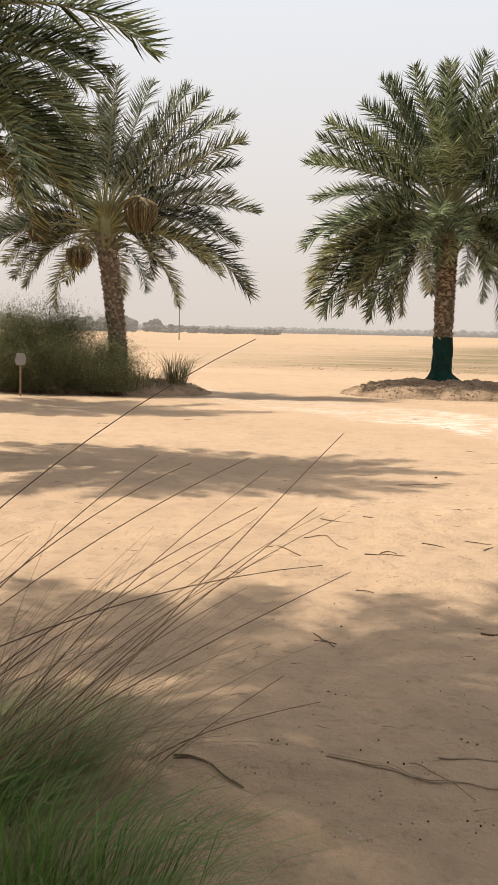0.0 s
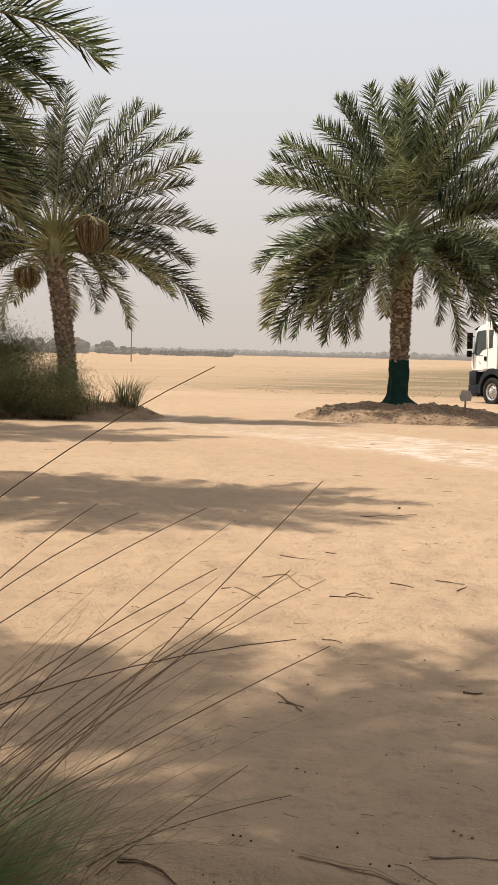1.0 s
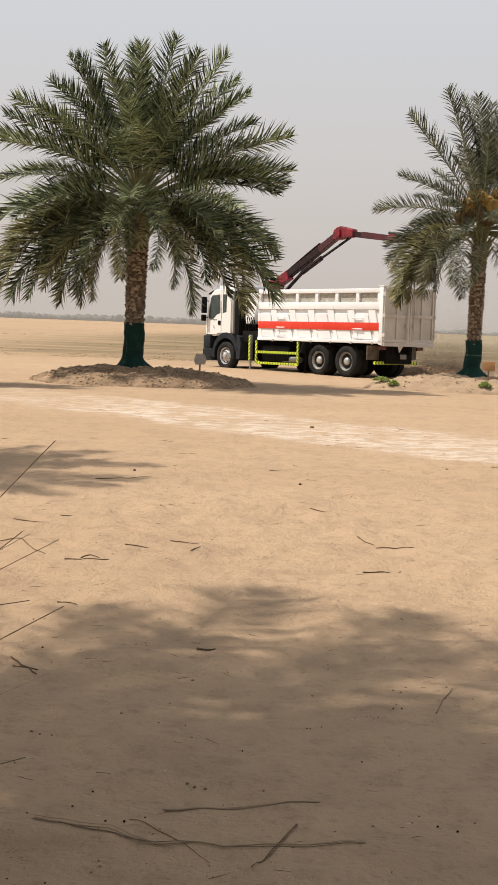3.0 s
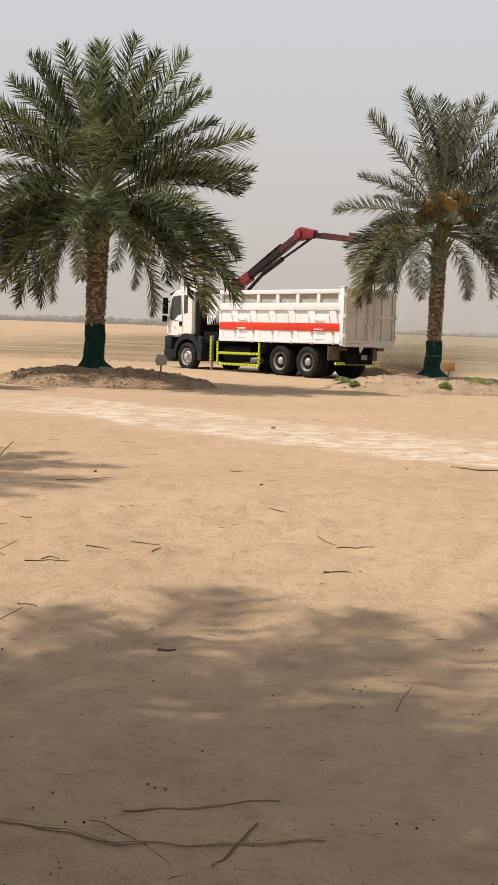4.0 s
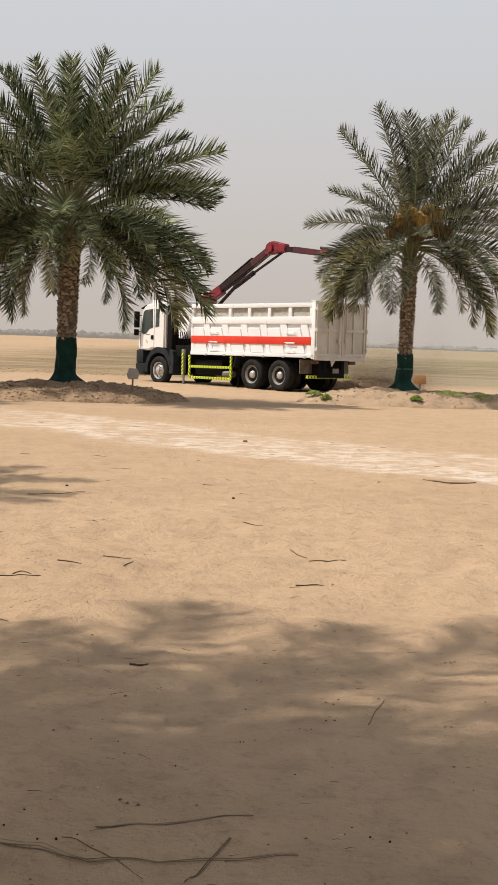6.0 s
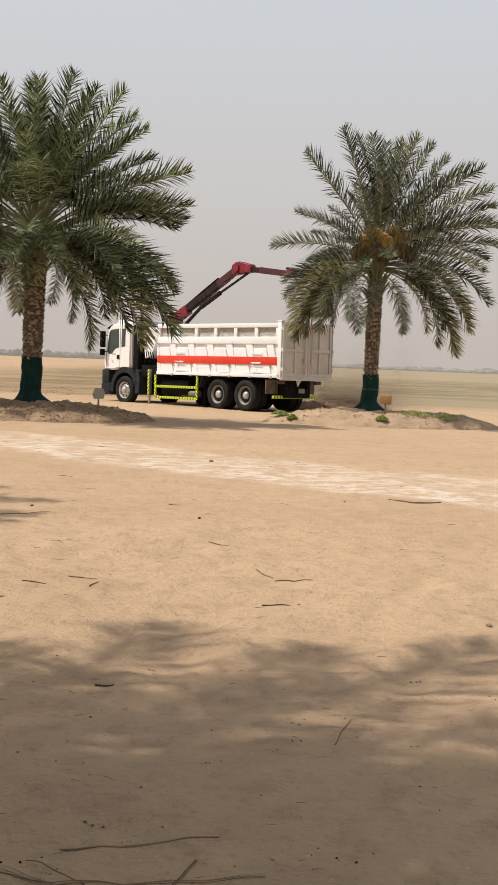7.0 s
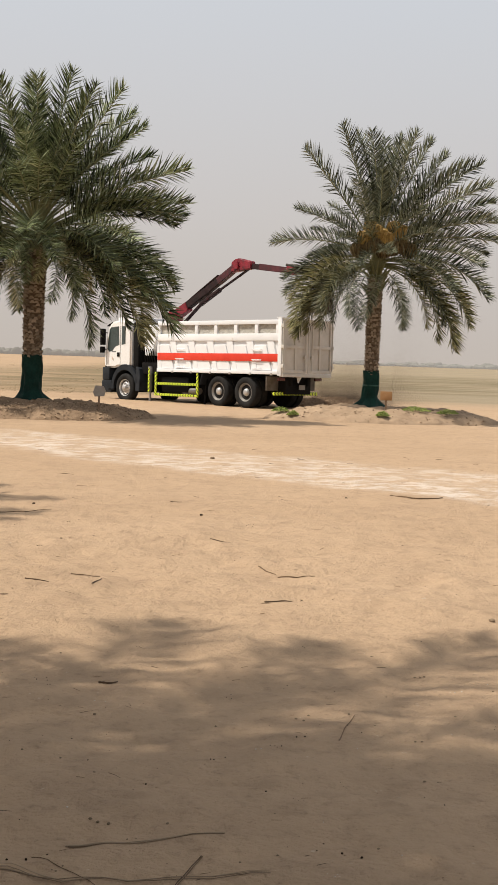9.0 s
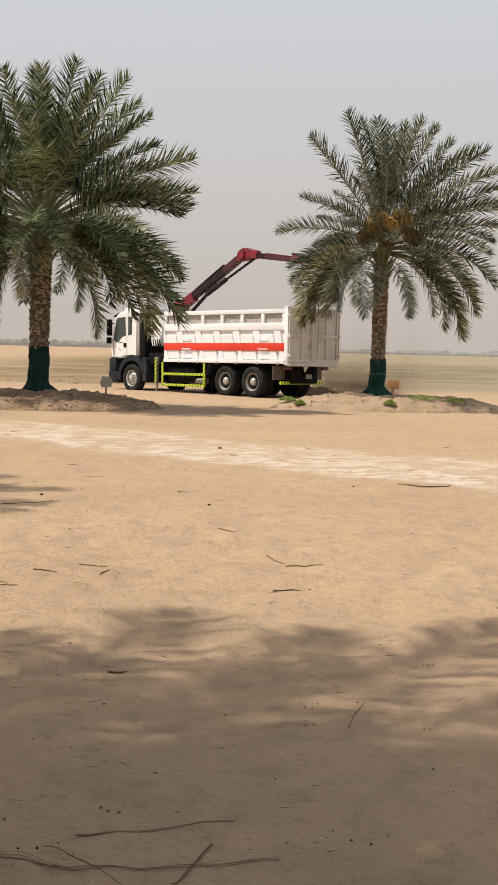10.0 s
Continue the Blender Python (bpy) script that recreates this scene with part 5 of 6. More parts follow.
def shrub(cx, cy, rx, ry, h, seed):
    """Feathery desert shrub: forking stems and a haze of fine drooping sprays."""
    rng = random.Random(seed)
    z0 = 0.10
    bush = thing("shrub", pose(cx, cy, z0), "wide feathery grey-green desert shrub on the sand", "shrub")
    vs, fs, ends = [], [], []
    for _ in range(int(45 * rx)):
        a, r = rng.uniform(0, 6.283), math.sqrt(rng.uniform(0, 1))
        p = Vector((rng.gauss(0, rx * 0.25), rng.gauss(0, ry * 0.25), -0.1))
        e = Vector((math.cos(a) * r * rx * 0.95, math.sin(a) * r * ry * 0.95, h * (1 - 0.66 * r ** 2.4) * rng.uniform(0.66, 1.04)))
        pts = bezier(p, Vector((p.x * 0.7 + e.x * 0.3, p.y * 0.7 + e.y * 0.3, e.z * 0.7)), e, 6)
        tube_mesh(pts, [0.011, 0.009, 0.007, 0.006, 0.004, 0.003], 4, vs, fs)
        ends.append(pts)
    soup("stem_tangle", [tuple(v) for v in vs], fs, TWIG, bush)
    lv, lf = [], []
    for _ in range(int(26000 * rx * h * 1.15)):
        pts = rng.choice(ends)
        p = pts[rng.randint(1, 5)] + Vector((rng.gauss(0, 0.22), rng.gauss(0, 0.22), rng.gauss(0, 0.17)))
        d = Vector((rng.gauss(0.25, 0.7), rng.gauss(0, 0.7), rng.gauss(0.45, 0.5))).normalized()
        l, w = rng.uniform(0.045, 0.12), rng.uniform(0.0022, 0.0048)
        s = d.orthogonal().normalized() * w
        p.z = max(p.z, 0.02)
        q = len(lv)
        lv += [p - s, p + s, p + d * l]
        lf.append((q, q + 1, q + 2))
    tagged(soup("foliage", [tuple(v) for v in lv], lf, BUSH, bush), kind="stuff")


shrub(-13.35, 27.3, 2.6, 1.4, 1.95, 31)
shrub(-11.45, 27.3, 0.95, 0.7, 1.05, 33)


def grass_tuft(x, y, z, n, r, h, lean, material, seed, label, width=0.01, bend=0.55):
    ob = thing("grass_tuft", pose(x, y, z), label, "grass tuft")
    blades("foliage", (0, 0, 0), n, r, h, lean, material, seed, width, bend, ob)
    return ob


grass_tuft(-10.45, 29.2, 0.16, 300, 0.26, 0.95, (0.15, 0), TUFT, 41, "olive and straw grass tuft fanning out on the mound", 0.008, 0.95)
grass_tuft(-11.0, 28.4, 0.16, 160, 0.5, 0.55, (0.3, 0), TUFT, 42, "low dry grass beside the shrub", 0.009, 0.9)


def herb(x, y, z, r, seed, label):
    """Low creeping green herb: short round leaves on runners."""
    rng = random.Random(seed)
    ob = thing("creeping_herb", pose(x, y, z), label, "plant", "green herbs on the mound")
    vs, fs = [], []
    for _ in range(520):
        a, q = rng.uniform(0, 6.283), r * rng.uniform(0, 1) ** 0.6
        p = Vector((q * math.cos(a) * 1.25, q * math.sin(a) * 0.8, 0.02 + 0.11 * (1 - (q / r) ** 2) * rng.uniform(0.3, 1.2)))
        d = Vector((rng.gauss(0, 1), rng.gauss(0, 1), rng.uniform(0.1, 0.9))).normalized()
        s = d.orthogonal().normalized()
        l = rng.uniform(0.025, 0.055)
        b = len(vs)
        vs += [p, p + d * l * 0.5 + s * l * 0.35, p + d * l, p + d * l * 0.5 - s * l * 0.35]
        fs.append((b, b + 1, b + 2, b + 3))
    tagged(soup("leaves", [tuple(v) for v in vs], fs, HERB, ob), kind="stuff")


for i, (u, v, r, lab) in enumerate(((0.17, -0.66, 0.36, "bright green creeping herb on the earth mound"), (0.45, -0.60, 0.26, "bright green creeping herb on the earth mound"), (-0.14, -0.93, 0.15, "small green herb at the mound's foot"),
                                    (-0.88, -0.34, 0.20, "yellow-green herb on the mound's shoulder"), (-0.80, -0.52, 0.13, "yellow-green herb at the mound's edge"))):
    herb(*mound_r(u, v), r, 50 + i, lab)


# windblown reed clump beside the viewer
def reed_clump():
    rng = random.Random(61)
    cx, cy = -2.0, 3.05
    ob = thing("reed_grass", pose(cx, cy, gz(cx, cy)), "green reed clump with long dry stems blown sideways", "grass")
    o = Vector((cx, cy, gz(cx, cy)))
    vs, fs = [], []
    # base, middle and tip of the longest stems
    stems = [((-1.69, 2.98, 0), (-1.19, 3.13, 0.64), (-0.64, 3.29, 1.30)), ((-1.83, 3.01, 0), (-1.21, 3.19, 0.60), (-0.73, 3.33, 1.05)), ((-2.75, 2.75, 0), (-1.37, 3.19, 0.73), (-0.72, 3.39, 0.85)),
             ((-1.90, 3.07, 0), (-1.30, 3.26, 0.42), (-0.64, 3.47, 0.82)), ((-2.30, 2.95, 0), (-1.52, 3.28, 0.66), (-0.97, 3.46, 1.02)), ((-2.30, 3.00, 0), (-1.54, 3.32, 0.60), (-1.07, 3.49, 0.91)),
             ((-2.70, 2.80, 0), (-1.62, 3.36, 1.22), (-1.02, 3.57, 1.59)), ((-2.55, 2.95, 0), (-1.60, 3.43, 0.84), (-1.05, 3.62, 1.17)), ((-1.42, 3.55, 0), (-1.19, 3.64, 0.13), (-0.93, 3.72, 0.37)),
             ((-1.47, 3.62, 0), (-1.16, 3.70, 0.13), (-0.81, 3.81, 0.26)), ((-2.60, 3.00, 0), (-1.66, 3.60, 0.92), (-1.30, 3.73, 1.13)), ((-2.50, 3.10, 0), (-1.70, 3.64, 0.92), (-1.44, 3.74, 1.15))]
    for a, m, c in stems:
        a, m, c = Vector(a) - o, Vector(m) - o, Vector(c) - o
        a.z = -0.03
        tube_mesh(bezier(a, m - (c - m) * 0.40 + Vector((0, 0, 0.05)), c - Vector((0, 0, 0.02)), 14), [0.0033 - 0.0020 * q / 13 for q in range(14)], 5, vs, fs)
    for _ in range(95):
        a = Vector((rng.gauss(0, 0.22), rng.gauss(0.10, 0.20), -0.03))
        l = rng.uniform(0.5, 1.25)
        an = radians(rng.gauss(42, 16))
        yaw = rng.gauss(0.25, 0.35)
        c = a + Vector((math.cos(an) * math.cos(yaw), math.cos(an) * math.sin(yaw), math.sin(an))) * l
        m = (a + c) * 0.5 + Vector((-0.04, 0, 0.07 * l))
        tube_mesh(bezier(a, m, c, 8), [0.0017 - 0.0012 * k / 7 for k in range(8)], 3, vs, fs)
    for _ in range(15):  # more long stems
        a = Vector((rng.uniform(-0.9, 0.25), rng.gauss(0.10, 0.22), -0.03))
        l, an, yaw = rng.uniform(1.0, 1.65), radians(rng.gauss(38, 7)), rng.gauss(0.25, 0.2)
        c = a + Vector((math.cos(an) * math.cos(yaw), math.cos(an) * math.sin(yaw), math.sin(an))) * l
        m = (a + c) * 0.5 + Vector((-0.05, 0, rng.uniform(0.02, 0.14) * l))
        tube_mesh(bezier(a, m, c, 10), [0.0026 - 0.0018 * k / 9 for k in range(10)], 4, vs, fs)
    tagged(soup("long_stems", [tuple(v) for v in vs], fs, STRAW, ob, "long brown dry stems"), kind="stuff")
    vs, fs = [], []
    for _ in range(260):  # thin tangled stems low in the clump
        a = Vector((rng.uniform(-0.75, 0.55), rng.gauss(0.12, 0.28), -0.03))
        l = rng.uniform(0.35, 0.95)
        an, yaw = radians(rng.gauss(40, 20)), rng.gauss(0.15, 0.5)
        c = a + Vector((math.cos(an) * math.cos(yaw), math.cos(an) * math.sin(yaw), math.sin(an))) * l
        m = (a + c) * 0.5 + Vector((-0.06, 0, 0.16 * l))
        tube_mesh(bezier(a, m, c, 8), [0.0016 - 0.0011 * k / 7 for k in range(8)], 3, vs, fs)
        if rng.uniform(0, 1) < 0.3:  # a ragged seed head along the last hand's width
            for _ in range(9):
                q = c + (c - m) * rng.uniform(-0.25, 0.0)
                tube_mesh([q, q + Vector((rng.gauss(0.02, 0.012), rng.gauss(0, 0.012), rng.gauss(0.006, 0.01)))], [0.0011, 0.0004], 3, vs, fs)
    tagged(soup("dry_stems", [tuple(v) for v in vs], fs, STRAW_PALE, ob, "thin straw-coloured stems"), kind="stuff")
    blades("green_blades", (0.10, 0.10, 0), 1500, 0.40, 0.36, (0.8, 0.1), BLADE, 62, 0.0035, 0.8, ob)
    for k, (bx, by) in enumerate(((0.40, -0.55), (0.75, -0.62), (0.05, -0.45), (0.95, -0.70))):
        blades("green_blades", (bx, by, 0), 340, 0.24, 0.40, (0.8, 0.1), BLADE, 64 + k, 0.0032, 0.85, ob)
    blades("dry_blades", (0.25, 0.30, 0), 420, 0.45, 0.36, (0.9, 0.1), DRYGRASS, 63, 0.0028, 0.9, ob)


reed_clump()


# ---- litter on the sand ----
def stick(points, r, label, seed, strands=1, spread=0.0, material=TWIG):
    rng = random.Random(seed)
    vs, fs = [], []
    c = Vector((points[0][0], points[0][1], 0))
    for k in range(strands):
        j = [Vector((rng.gauss(0, spread), rng.gauss(0, spread), abs(rng.gauss(0, spread * 0.4)))) for _ in points]
        pts = []
        for (x0, y0), (x1, y1), j0, j1 in zip(points, points[1:], j, j[1:]):
            for q in range(5):
                t = q / 5
                x, y = x0 + (x1 - x0) * t, y0 + (y1 - y0) * t
                pts.append(Vector((x, y, gz(x, y) + r * 0.9)) + j0 * (1 - t) + j1 * t)
        x, y = points[-1]
        pts.append(Vector((x, y, gz(x, y) + r)) + j[-1])
        n = len(pts)
        tube_mesh([p - c for p in pts], [r * (1 - 0.4 * i / (n - 1)) * rng.uniform(0.75, 1.25) for i in range(n)], 6, vs, fs)
    ob = soup("stick", [tuple(v) for v in vs], fs, material, None, smooth=60)
    ob.matrix_basis = pose(*c)
    return tagged(ob, label, "stick", "sticks on the sand")


STICKS = [([(-0.40, 4.07), (-0.15, 4.12), (0.12, 4.20)], 0.0021, "dry brown leaf stalk lying on the shaded sand", 3, 0.0045),
          ([(-0.80, 3.93), (-0.55, 3.85), (-0.38, 3.77), (-0.05, 3.82), (0.26, 3.86)], 0.0020, "long dry palm stalk lying on the shaded sand", 3, 0.009),
          ([(-0.50, 3.97), (-0.36, 3.84), (-0.22, 3.68)], 0.0016, "thin crossed twig on the shaded sand", 1, 0.0),
          ([(0.04, 3.99), (-0.03, 3.80), (-0.09, 3.62)], 0.0022, "dusty twig half sunk in the sand", 2, 0.006),
          ([(-1.35, 3.72), (-1.18, 3.66), (-1.02, 3.52)], 0.0042, "dark broken branch near the reeds", 2, 0.008),
          ([(0.62, 5.25), (0.66, 5.4), (0.73, 5.62)], 0.003, "short forked twig on the shaded sand", 1, 0.0),
          ([(2.29, 14.90), (2.55, 14.65), (2.90, 14.85)], 0.009, "dry brown stalk on the sunlit sand", 2, 0.006),
          ([(-0.46, 6.10), (-0.42, 6.11), (-0.37, 6.15)], 0.006, "short dark stick on the shaded sand", 1, 0.0)]
TWIGS = [[(0.48, 9.69), (0.54, 9.55), (0.60, 9.46)], [(0.61, 9.36), (0.75, 9.32), (0.89, 9.40)], [(0.46, 8.32), (0.60, 8.41), (0.73, 8.54)], [(0.12, 11.08), (0.26, 10.99)], [(-1.20, 8.90), (-1.03, 8.89)], [(-0.90, 9.11), (-0.69, 9.06)],
         [(-1.51, 8.23), (-1.38, 8.32), (-1.23, 8.33)], [(-1.42, 8.34), (-1.37, 8.42), (-1.30, 8.36)], [(-1.88, 10.03), (-1.75, 10.07)], [(-0.72, 8.78), (-0.67, 8.99)], [(-1.97, 17.09), (-1.66, 16.97)], [(-0.30, 13.93), (-0.17, 13.92)],
         [(-2.22, 9.86), (-1.95, 9.76)], [(-2.13, 8.92), (-1.94, 8.89), (-1.68, 8.43)], [(-2.29, 8.37), (-1.95, 8.09)], [(-2.27, 7.42), (-2.19, 7.38)], [(-2.03, 12.70), (-1.47, 12.85)], [(-7.40, 20.65), (-7.05, 20.55)], [(-1.34, 7.10), (-1.22, 7.06)],
         [(-1.32, 5.86), (-1.20, 5.66), (-1.13, 5.52)], [(-1.28, 5.72), (-1.14, 5.60)]]
for i, p in enumerate(TWIGS):
    STICKS.append((p, 0.0045, "thin dark twig on the sand", 1, 0.0))
for i, (p, r, lab, n, sp) in enumerate(STICKS):
    stick(p, r, lab, 70 + i, n, sp, DRYSTALK if n == 3 else TWIG)


def scatter(name, count, sizes, material, seed, label, flat=0.7, groups=(1, 1, 1, 2, 3)):
    """Loose small pieces over the yard, more of them close by; one object."""
    rng = random.Random(seed)
    vs, fs = [], []
    for _ in range(count):
        d = 3.2 + 15.0 * rng.uniform(0, 1) ** 1.5
        a = radians(rng.uniform(-30, 18))
        x, y = d * math.sin(a), d * math.cos(a)
        r = rng.choice(sizes) * rng.uniform(0.7, 1.3)
        n = rng.choice(groups)
        for _ in range(n):
            px, py = x + rng.gauss(0, 0.03) * (n > 1), y + rng.gauss(0, 0.03) * (n > 1)
            z = gz(px, py) + r * flat * 0.5
            st, tw = rng.uniform(1.0, 1.5), rng.uniform(0, 3.14)
            b = len(vs)
            for ring, (rr, dz) in enumerate(((0.75, -0.6), (1.0, 0.1), (0.62, 0.75))):
                for k in range(6):
                    q = tw + (k + 0.5 * ring) * 1.0472
                    ex, ey = r * rr * st * math.cos(q) * rng.uniform(0.85, 1.1), r * rr * math.sin(q) * rng.uniform(0.85, 1.1)
                    vs.append((px + ex * math.cos(tw) - ey * math.sin(tw), py + ex * math.sin(tw) + ey * math.cos(tw), z + dz * r * flat))
            vs.append((px, py, z + r * flat))
            fs += [(b + o + k, b + o + (k + 1) % 6, b + o + 6 + (k + 1) % 6, b + o + 6 + k) for o in (0, 6) for k in range(6)] + [(b + 12 + k, b + 12 + (k + 1) % 6, b + 18) for k in range(6)]
    return tagged(soup(name, vs, fs, material, None, smooth=180), label, "litter", kind="stuff")


scatter("pebbles", 330, (0.0018, 0.0025, 0.0035, 0.005), PEBBLE, 81, "small grey and tan pebbles scattered on the sand")
scatter("sand_crumbs", 1900, (0.0014, 0.0018, 0.0024, 0.0034), CRUMB, 85, "crumbs of trodden sand lying all over the yard", 0.6, (1,))
scatter("pale_chips", 110, (0.002, 0.003, 0.004), CHIP, 84, "tiny pale chips of stone and shell on the sand")
scatter("droppings", 210, (0.0020, 0.0027, 0.0038), DROPPING, 82, "small dark droppings scattered on the sand", 0.9)


def straw_litter():
    rng = random.Random(83)
    vs, fs = [], []
    for _ in range(200):
        d = 3.3 + 20.0 * rng.uniform(0, 1) ** 1.4
        a = radians(rng.uniform(-30, 18))
        x, y = d * math.sin(a), d * math.cos(a)
        l, t = rng.uniform(0.012, 0.06) * (1 + d / 14), rng.gauss(0, 0.5)
        dx, dy = l * math.cos(t), l * math.sin(t)
        r = 0.0006 + 0.00011 * d
        pts = [Vector((x + dx * q, y + dy * q + 0.02 * l * math.sin(3 * q), gz(x + dx * q, y + dy * q) + r)) for q in (0, 0.5, 1)]
        tube_mesh(pts, [r, r * 0.9, r * 0.5], 4, vs, fs)
    tagged(soup("straw_litter", [tuple(v) for v in vs], fs, TWIG, None), "tiny dry straw and twig bits on the sand", "litter", kind="stuff")


straw_litter()


def lump(x, y, r, seed, label, material):
    rng = random.Random(seed)
    bm = bmesh.new()
    bmesh.ops.create_icosphere(bm, subdivisions=2, radius=r)
    for v in bm.verts:
        v.co *= 1 + 0.35 * noise.noise(v.co * (1.4 / r) + Vector((seed, 0, 0)))
        v.co.z *= 0.65
    me = bpy.data.meshes.new("stone")
    bm.to_mesh(me)
    bm.free()
    ob = finish("stone", me, material, None, smooth=50)
    ob.matrix_basis = pose(x, y, gz(x, y) + r * 0.3, 0, 0, rng.uniform(0, 180))
    tagged(ob, label, "stone")


lump(1.85, 7.76, 0.022, 91, "small brown stone on the sunlit sand", PEBBLE)
lump(0.04, 12.75, 0.017, 92, "small dark stone on the sunlit sand", DROPPING)
lump(-1.72, 13.35, 0.018, 93, "small dark stone in the palm's shadow", DROPPING)
lump(0.22, 20.2, 0.034, 94, "tan clod on the chalky track", CLOD)
lump(1.72, 14.6, 0.017, 95, "small dark stone on the sunlit sand", DROPPING)


# ---- dry field and far trees ----
def field_tufts():
    rng = random.Random(101)
    vs, fs = [], []
    for _ in range(1700):
        y = 54 + 170 * rng.uniform(0, 1) ** 1.6
        x = y * math.tan(radians(rng.uniform(-16, 3))) + rng.gauss(0, 2)
        if noise.noise((x * 0.03, y * 0.09, 5)) < 0.02:
            continue
        h = rng.uniform(0.015, 0.045)
        for _ in range(5):
            b = Vector((x + rng.gauss(0, 0.22), y + rng.gauss(0, 0.15), gz(x, y) - 0.01))
            s = Vector((rng.uniform(0.02, 0.05), 0, 0))
            q = len(vs)
            vs += [b - s, b + s, b + Vector((rng.gauss(0, 0.08), rng.gauss(0, 0.05), h * rng.uniform(0.6, 1.2)))]
            fs.append((q, q + 1, q + 2))
    tagged(soup("field_stubble", [tuple(v) for v in vs], fs, DRYGRASS, None), "dry straw stubble on the open field", "grass", kind="stuff")


field_tufts()


def far_woods():
    rng = random.Random(111)
    vs, fs = [], []
    tmp = bmesh.new()
    bmesh.ops.create_icosphere(tmp, subdivisions=2, radius=1.0)
    sv = [v.co.copy() for v in tmp.verts]
    sf = [[v.index for v in f.verts] for f in tmp.faces]
    tmp.free()

    def crown(x, y, w, h, lift=0.0):
        b = len(vs)
        sd = rng.uniform(0, 100)
        for c in sv:
            k = 1 + 0.45 * noise.noise(c * 1.7 + Vector((sd, 0, 0))) + 0.25 * noise.noise(c * 4.5 + Vector((sd, 3, 0)))
            vs.append((x + c.x * w * k, y + c.y * w * k, max(-0.3, lift + h * 0.5 + c.z * h * 0.5 * k)))
        fs.extend([tuple(b + i for i in f) for f in sf])

    for i in range(1500):
        az = -36 + 62 * i / 1500 + rng.uniform(-0.1, 0.1)
        d = rng.uniform(860, 1000)
        thick = noise.noise((az * 1.3, 0, 7)) + 0.6 * noise.noise((az * 4.1, 2, 7))
        if az > 1.5:
            break
        tall = 1.8 * (2.2 + 0.7 * noise.noise((az * 0.5, 0, 7)) + 0.9 * max(0.0, thick) + rng.uniform(-0.4, 0.3))
        for k in range(2):
            crown(d * math.sin(radians(az)) + rng.gauss(0, 1.5), d * math.cos(radians(az)), rng.uniform(1.3, 3.4), max(1.8, tall * rng.uniform(0.7, 1.0)))
    tagged(soup("far_woods", list(vs), list(fs), FAR, None, smooth=180), "grey-green line of far trees, haze painted in as glow", "woods", kind="stuff")
    vs.clear()
    fs.clear()
    # nearer grove, rounded heads in layers
    for i in range(170):
        az = -34 + 19.0 * rng.uniform(0, 1)
        d = rng.uniform(500, 640)
        tall = 2.0 + (2.6 if az < -20.4 else 0.0) * rng.uniform(0.0, 1.0) ** 1.5
        tall = 1.9 * (tall * rng.uniform(0.6, 1.0) if az < -18.5 else 1.3)
        x, y, w = d * math.sin(radians(az)), d * math.cos(radians(az)), tall * rng.uniform(0.5, 0.8)
        for _ in range(26):
            h = tall * rng.uniform(0.18, 0.42)
            crown(x + rng.gauss(0, 0.6) * w, y + rng.gauss(0, 0.5), h * rng.uniform(0.6, 0.9), h, (tall - h) * rng.uniform(0.0, 1.0) ** 1.4 - 0.2)
    tagged(soup("grove", list(vs), list(fs), GROVE, None), "brownish grove of low trees across the field, haze painted as glow", "woods", kind="stuff")
    vs.clear()
    fs.clear()
    for i in range(900):
        az = 1.2 + 25 * i / 900 + rng.uniform(-0.1, 0.1)
        d = rng.uniform(850, 1000)
        thick = noise.noise((az * 1.3, 0, 7)) + 0.7 * noise.noise((az * 4.1, 2, 7))
        tall = 2.2 + 2.4 * max(-0.2, thick) + rng.uniform(-0.5, 0.5)
        for k in range(2):
            crown(d * math.sin(radians(az)) + rng.gauss(0, 1.6), d * math.cos(radians(az)), rng.uniform(1.5, 3.5), max(1.2, tall * rng.uniform(0.7, 1.0)))
    tagged(soup("far_woods", vs, fs, HAZY, None, smooth=180), "faint line of far trees paled by a painted haze glow", "woods", kind="stuff")


far_woods()
px, py = 190 * math.sin(radians(-19.5)), 190 * math.cos(radians(-19.5))
pole = soup("utility_pole", *(lambda v, f: (tube_mesh([Vector((0, 0, -0.5)), Vector((0, 0, 6.0))], [0.10, 0.07], 8, v, f), ([tuple(q) for q in v], f))[1])([], []), BOARD, None)
pole.matrix_basis = pose(px, py, gz(px, py))
tagged(pole, "thin bare wooden pole far off in the field", "pole")


# drifting dust behind the truck: fine airborne grains
def dust(name, count, x0, dx, sx, high, size, material, seed, label):
    rng = np.random.default_rng(seed)
    t = rng.uniform(0, 1, count)
    x = x0 + dx * t + rng.normal(0, sx, count)
    y = 46.5 + 0.6 * t + rng.normal(0, 0.6, count)
    up = np.where(np.arange(count) % 5 > 0, high, high * 2.2)
    z = np.abs(rng.normal(0, 1, count)) * up * (0.75 + 0.9 * field_noise(x * 1.6, y * 1.6, 4)) - 0.08
    p = np.stack([x, y, z], -1)
    e = rng.uniform(*size, count)[:, None]
    d1, d2 = rng.normal(0, 1, (count, 3)), rng.normal(0, 1, (count, 3))
    d1, d2 = e * d1 / np.linalg.norm(d1, axis=1)[:, None], e * d2 / np.linalg.norm(d2, axis=1)[:, None]
    vs = np.stack([p, p + d1, p + d2], 1).reshape(-1, 3)
    fs = np.arange(3 * count).reshape(-1, 3)
    tagged(soup(name, vs.tolist(), fs.tolist(), material, None), label, "dust", kind="stuff")


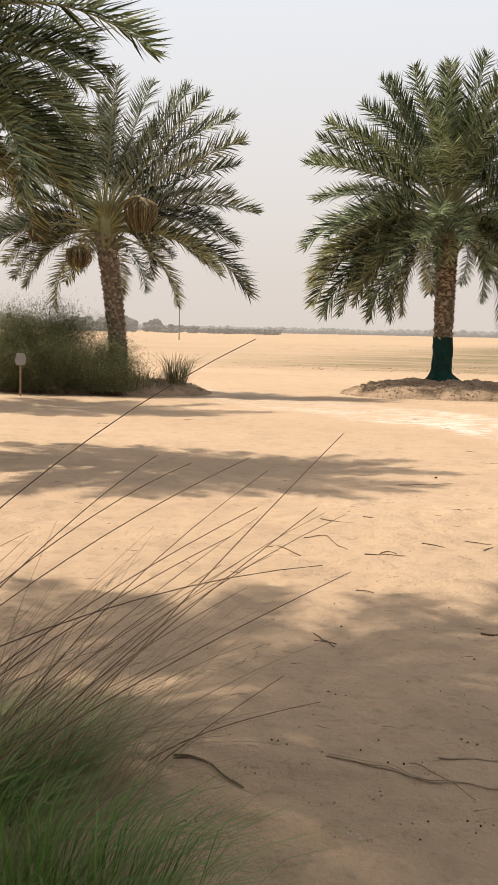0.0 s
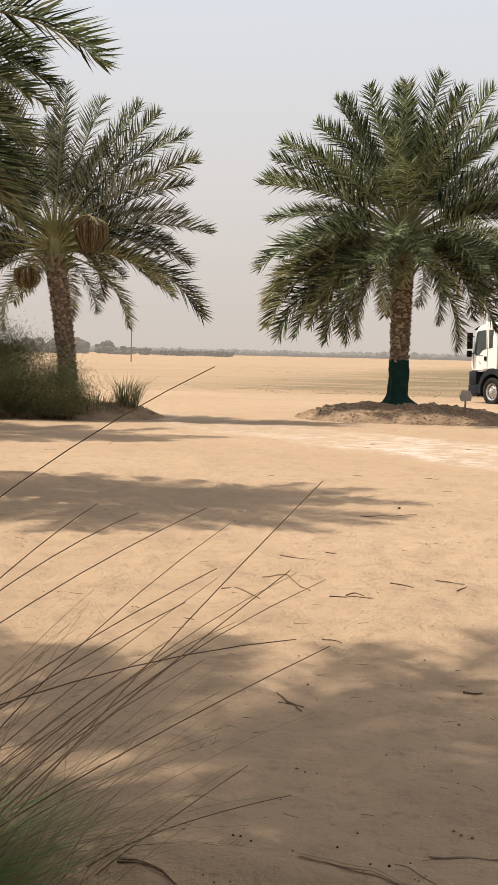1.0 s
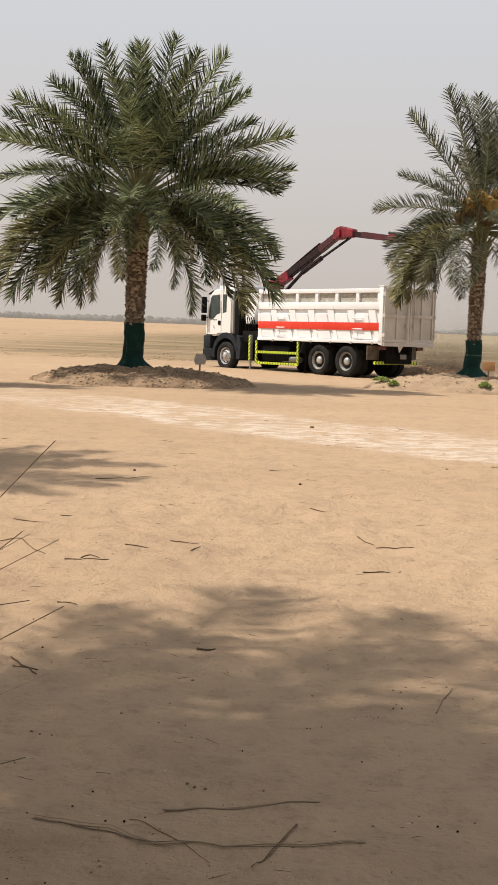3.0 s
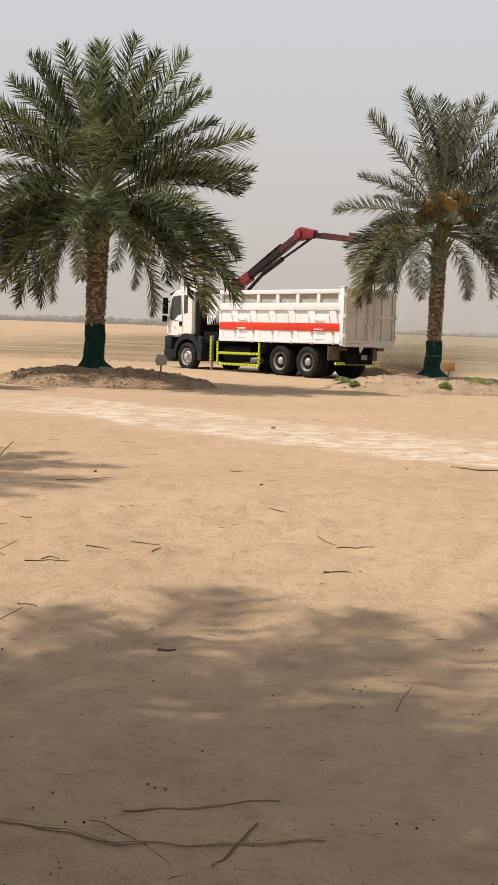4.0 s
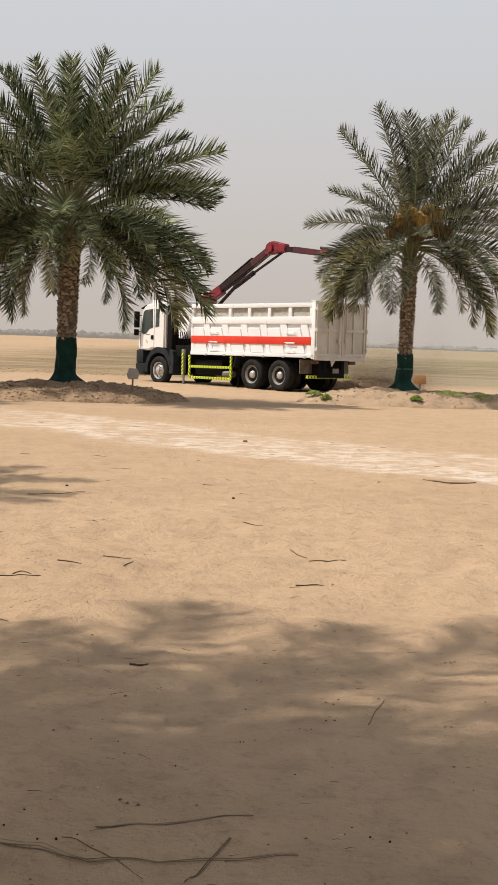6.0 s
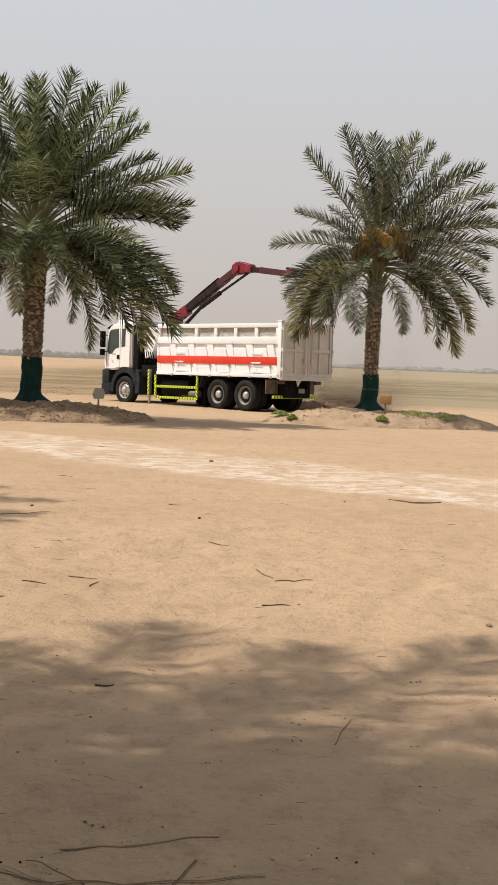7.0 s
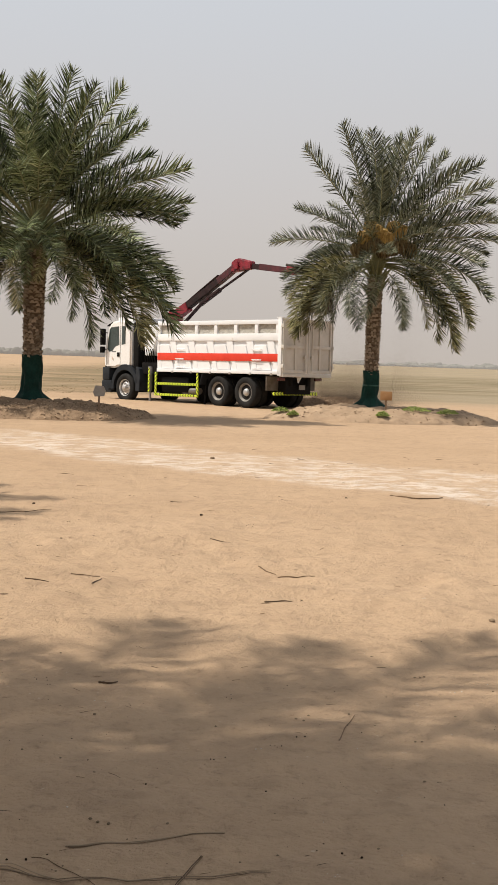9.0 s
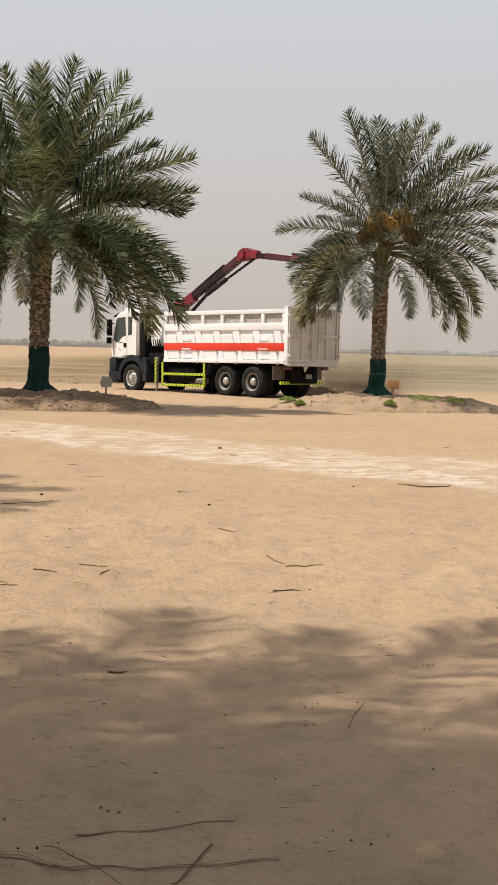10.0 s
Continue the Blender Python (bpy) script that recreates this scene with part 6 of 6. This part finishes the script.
dust("dust_plume", 560000, 4.4, 1.7, 0.38, 0.40, (0.0032, 0.0066), DUST_SHADED, 121, "low brown plume of dust behind the truck, darkened for shade")
dust("dust_haze", 640000, 4.0, 3.4, 0.7, 1.15, (0.0036, 0.0076), DUST_PALE, 122, "thin drifting haze of tan dust behind the truck")
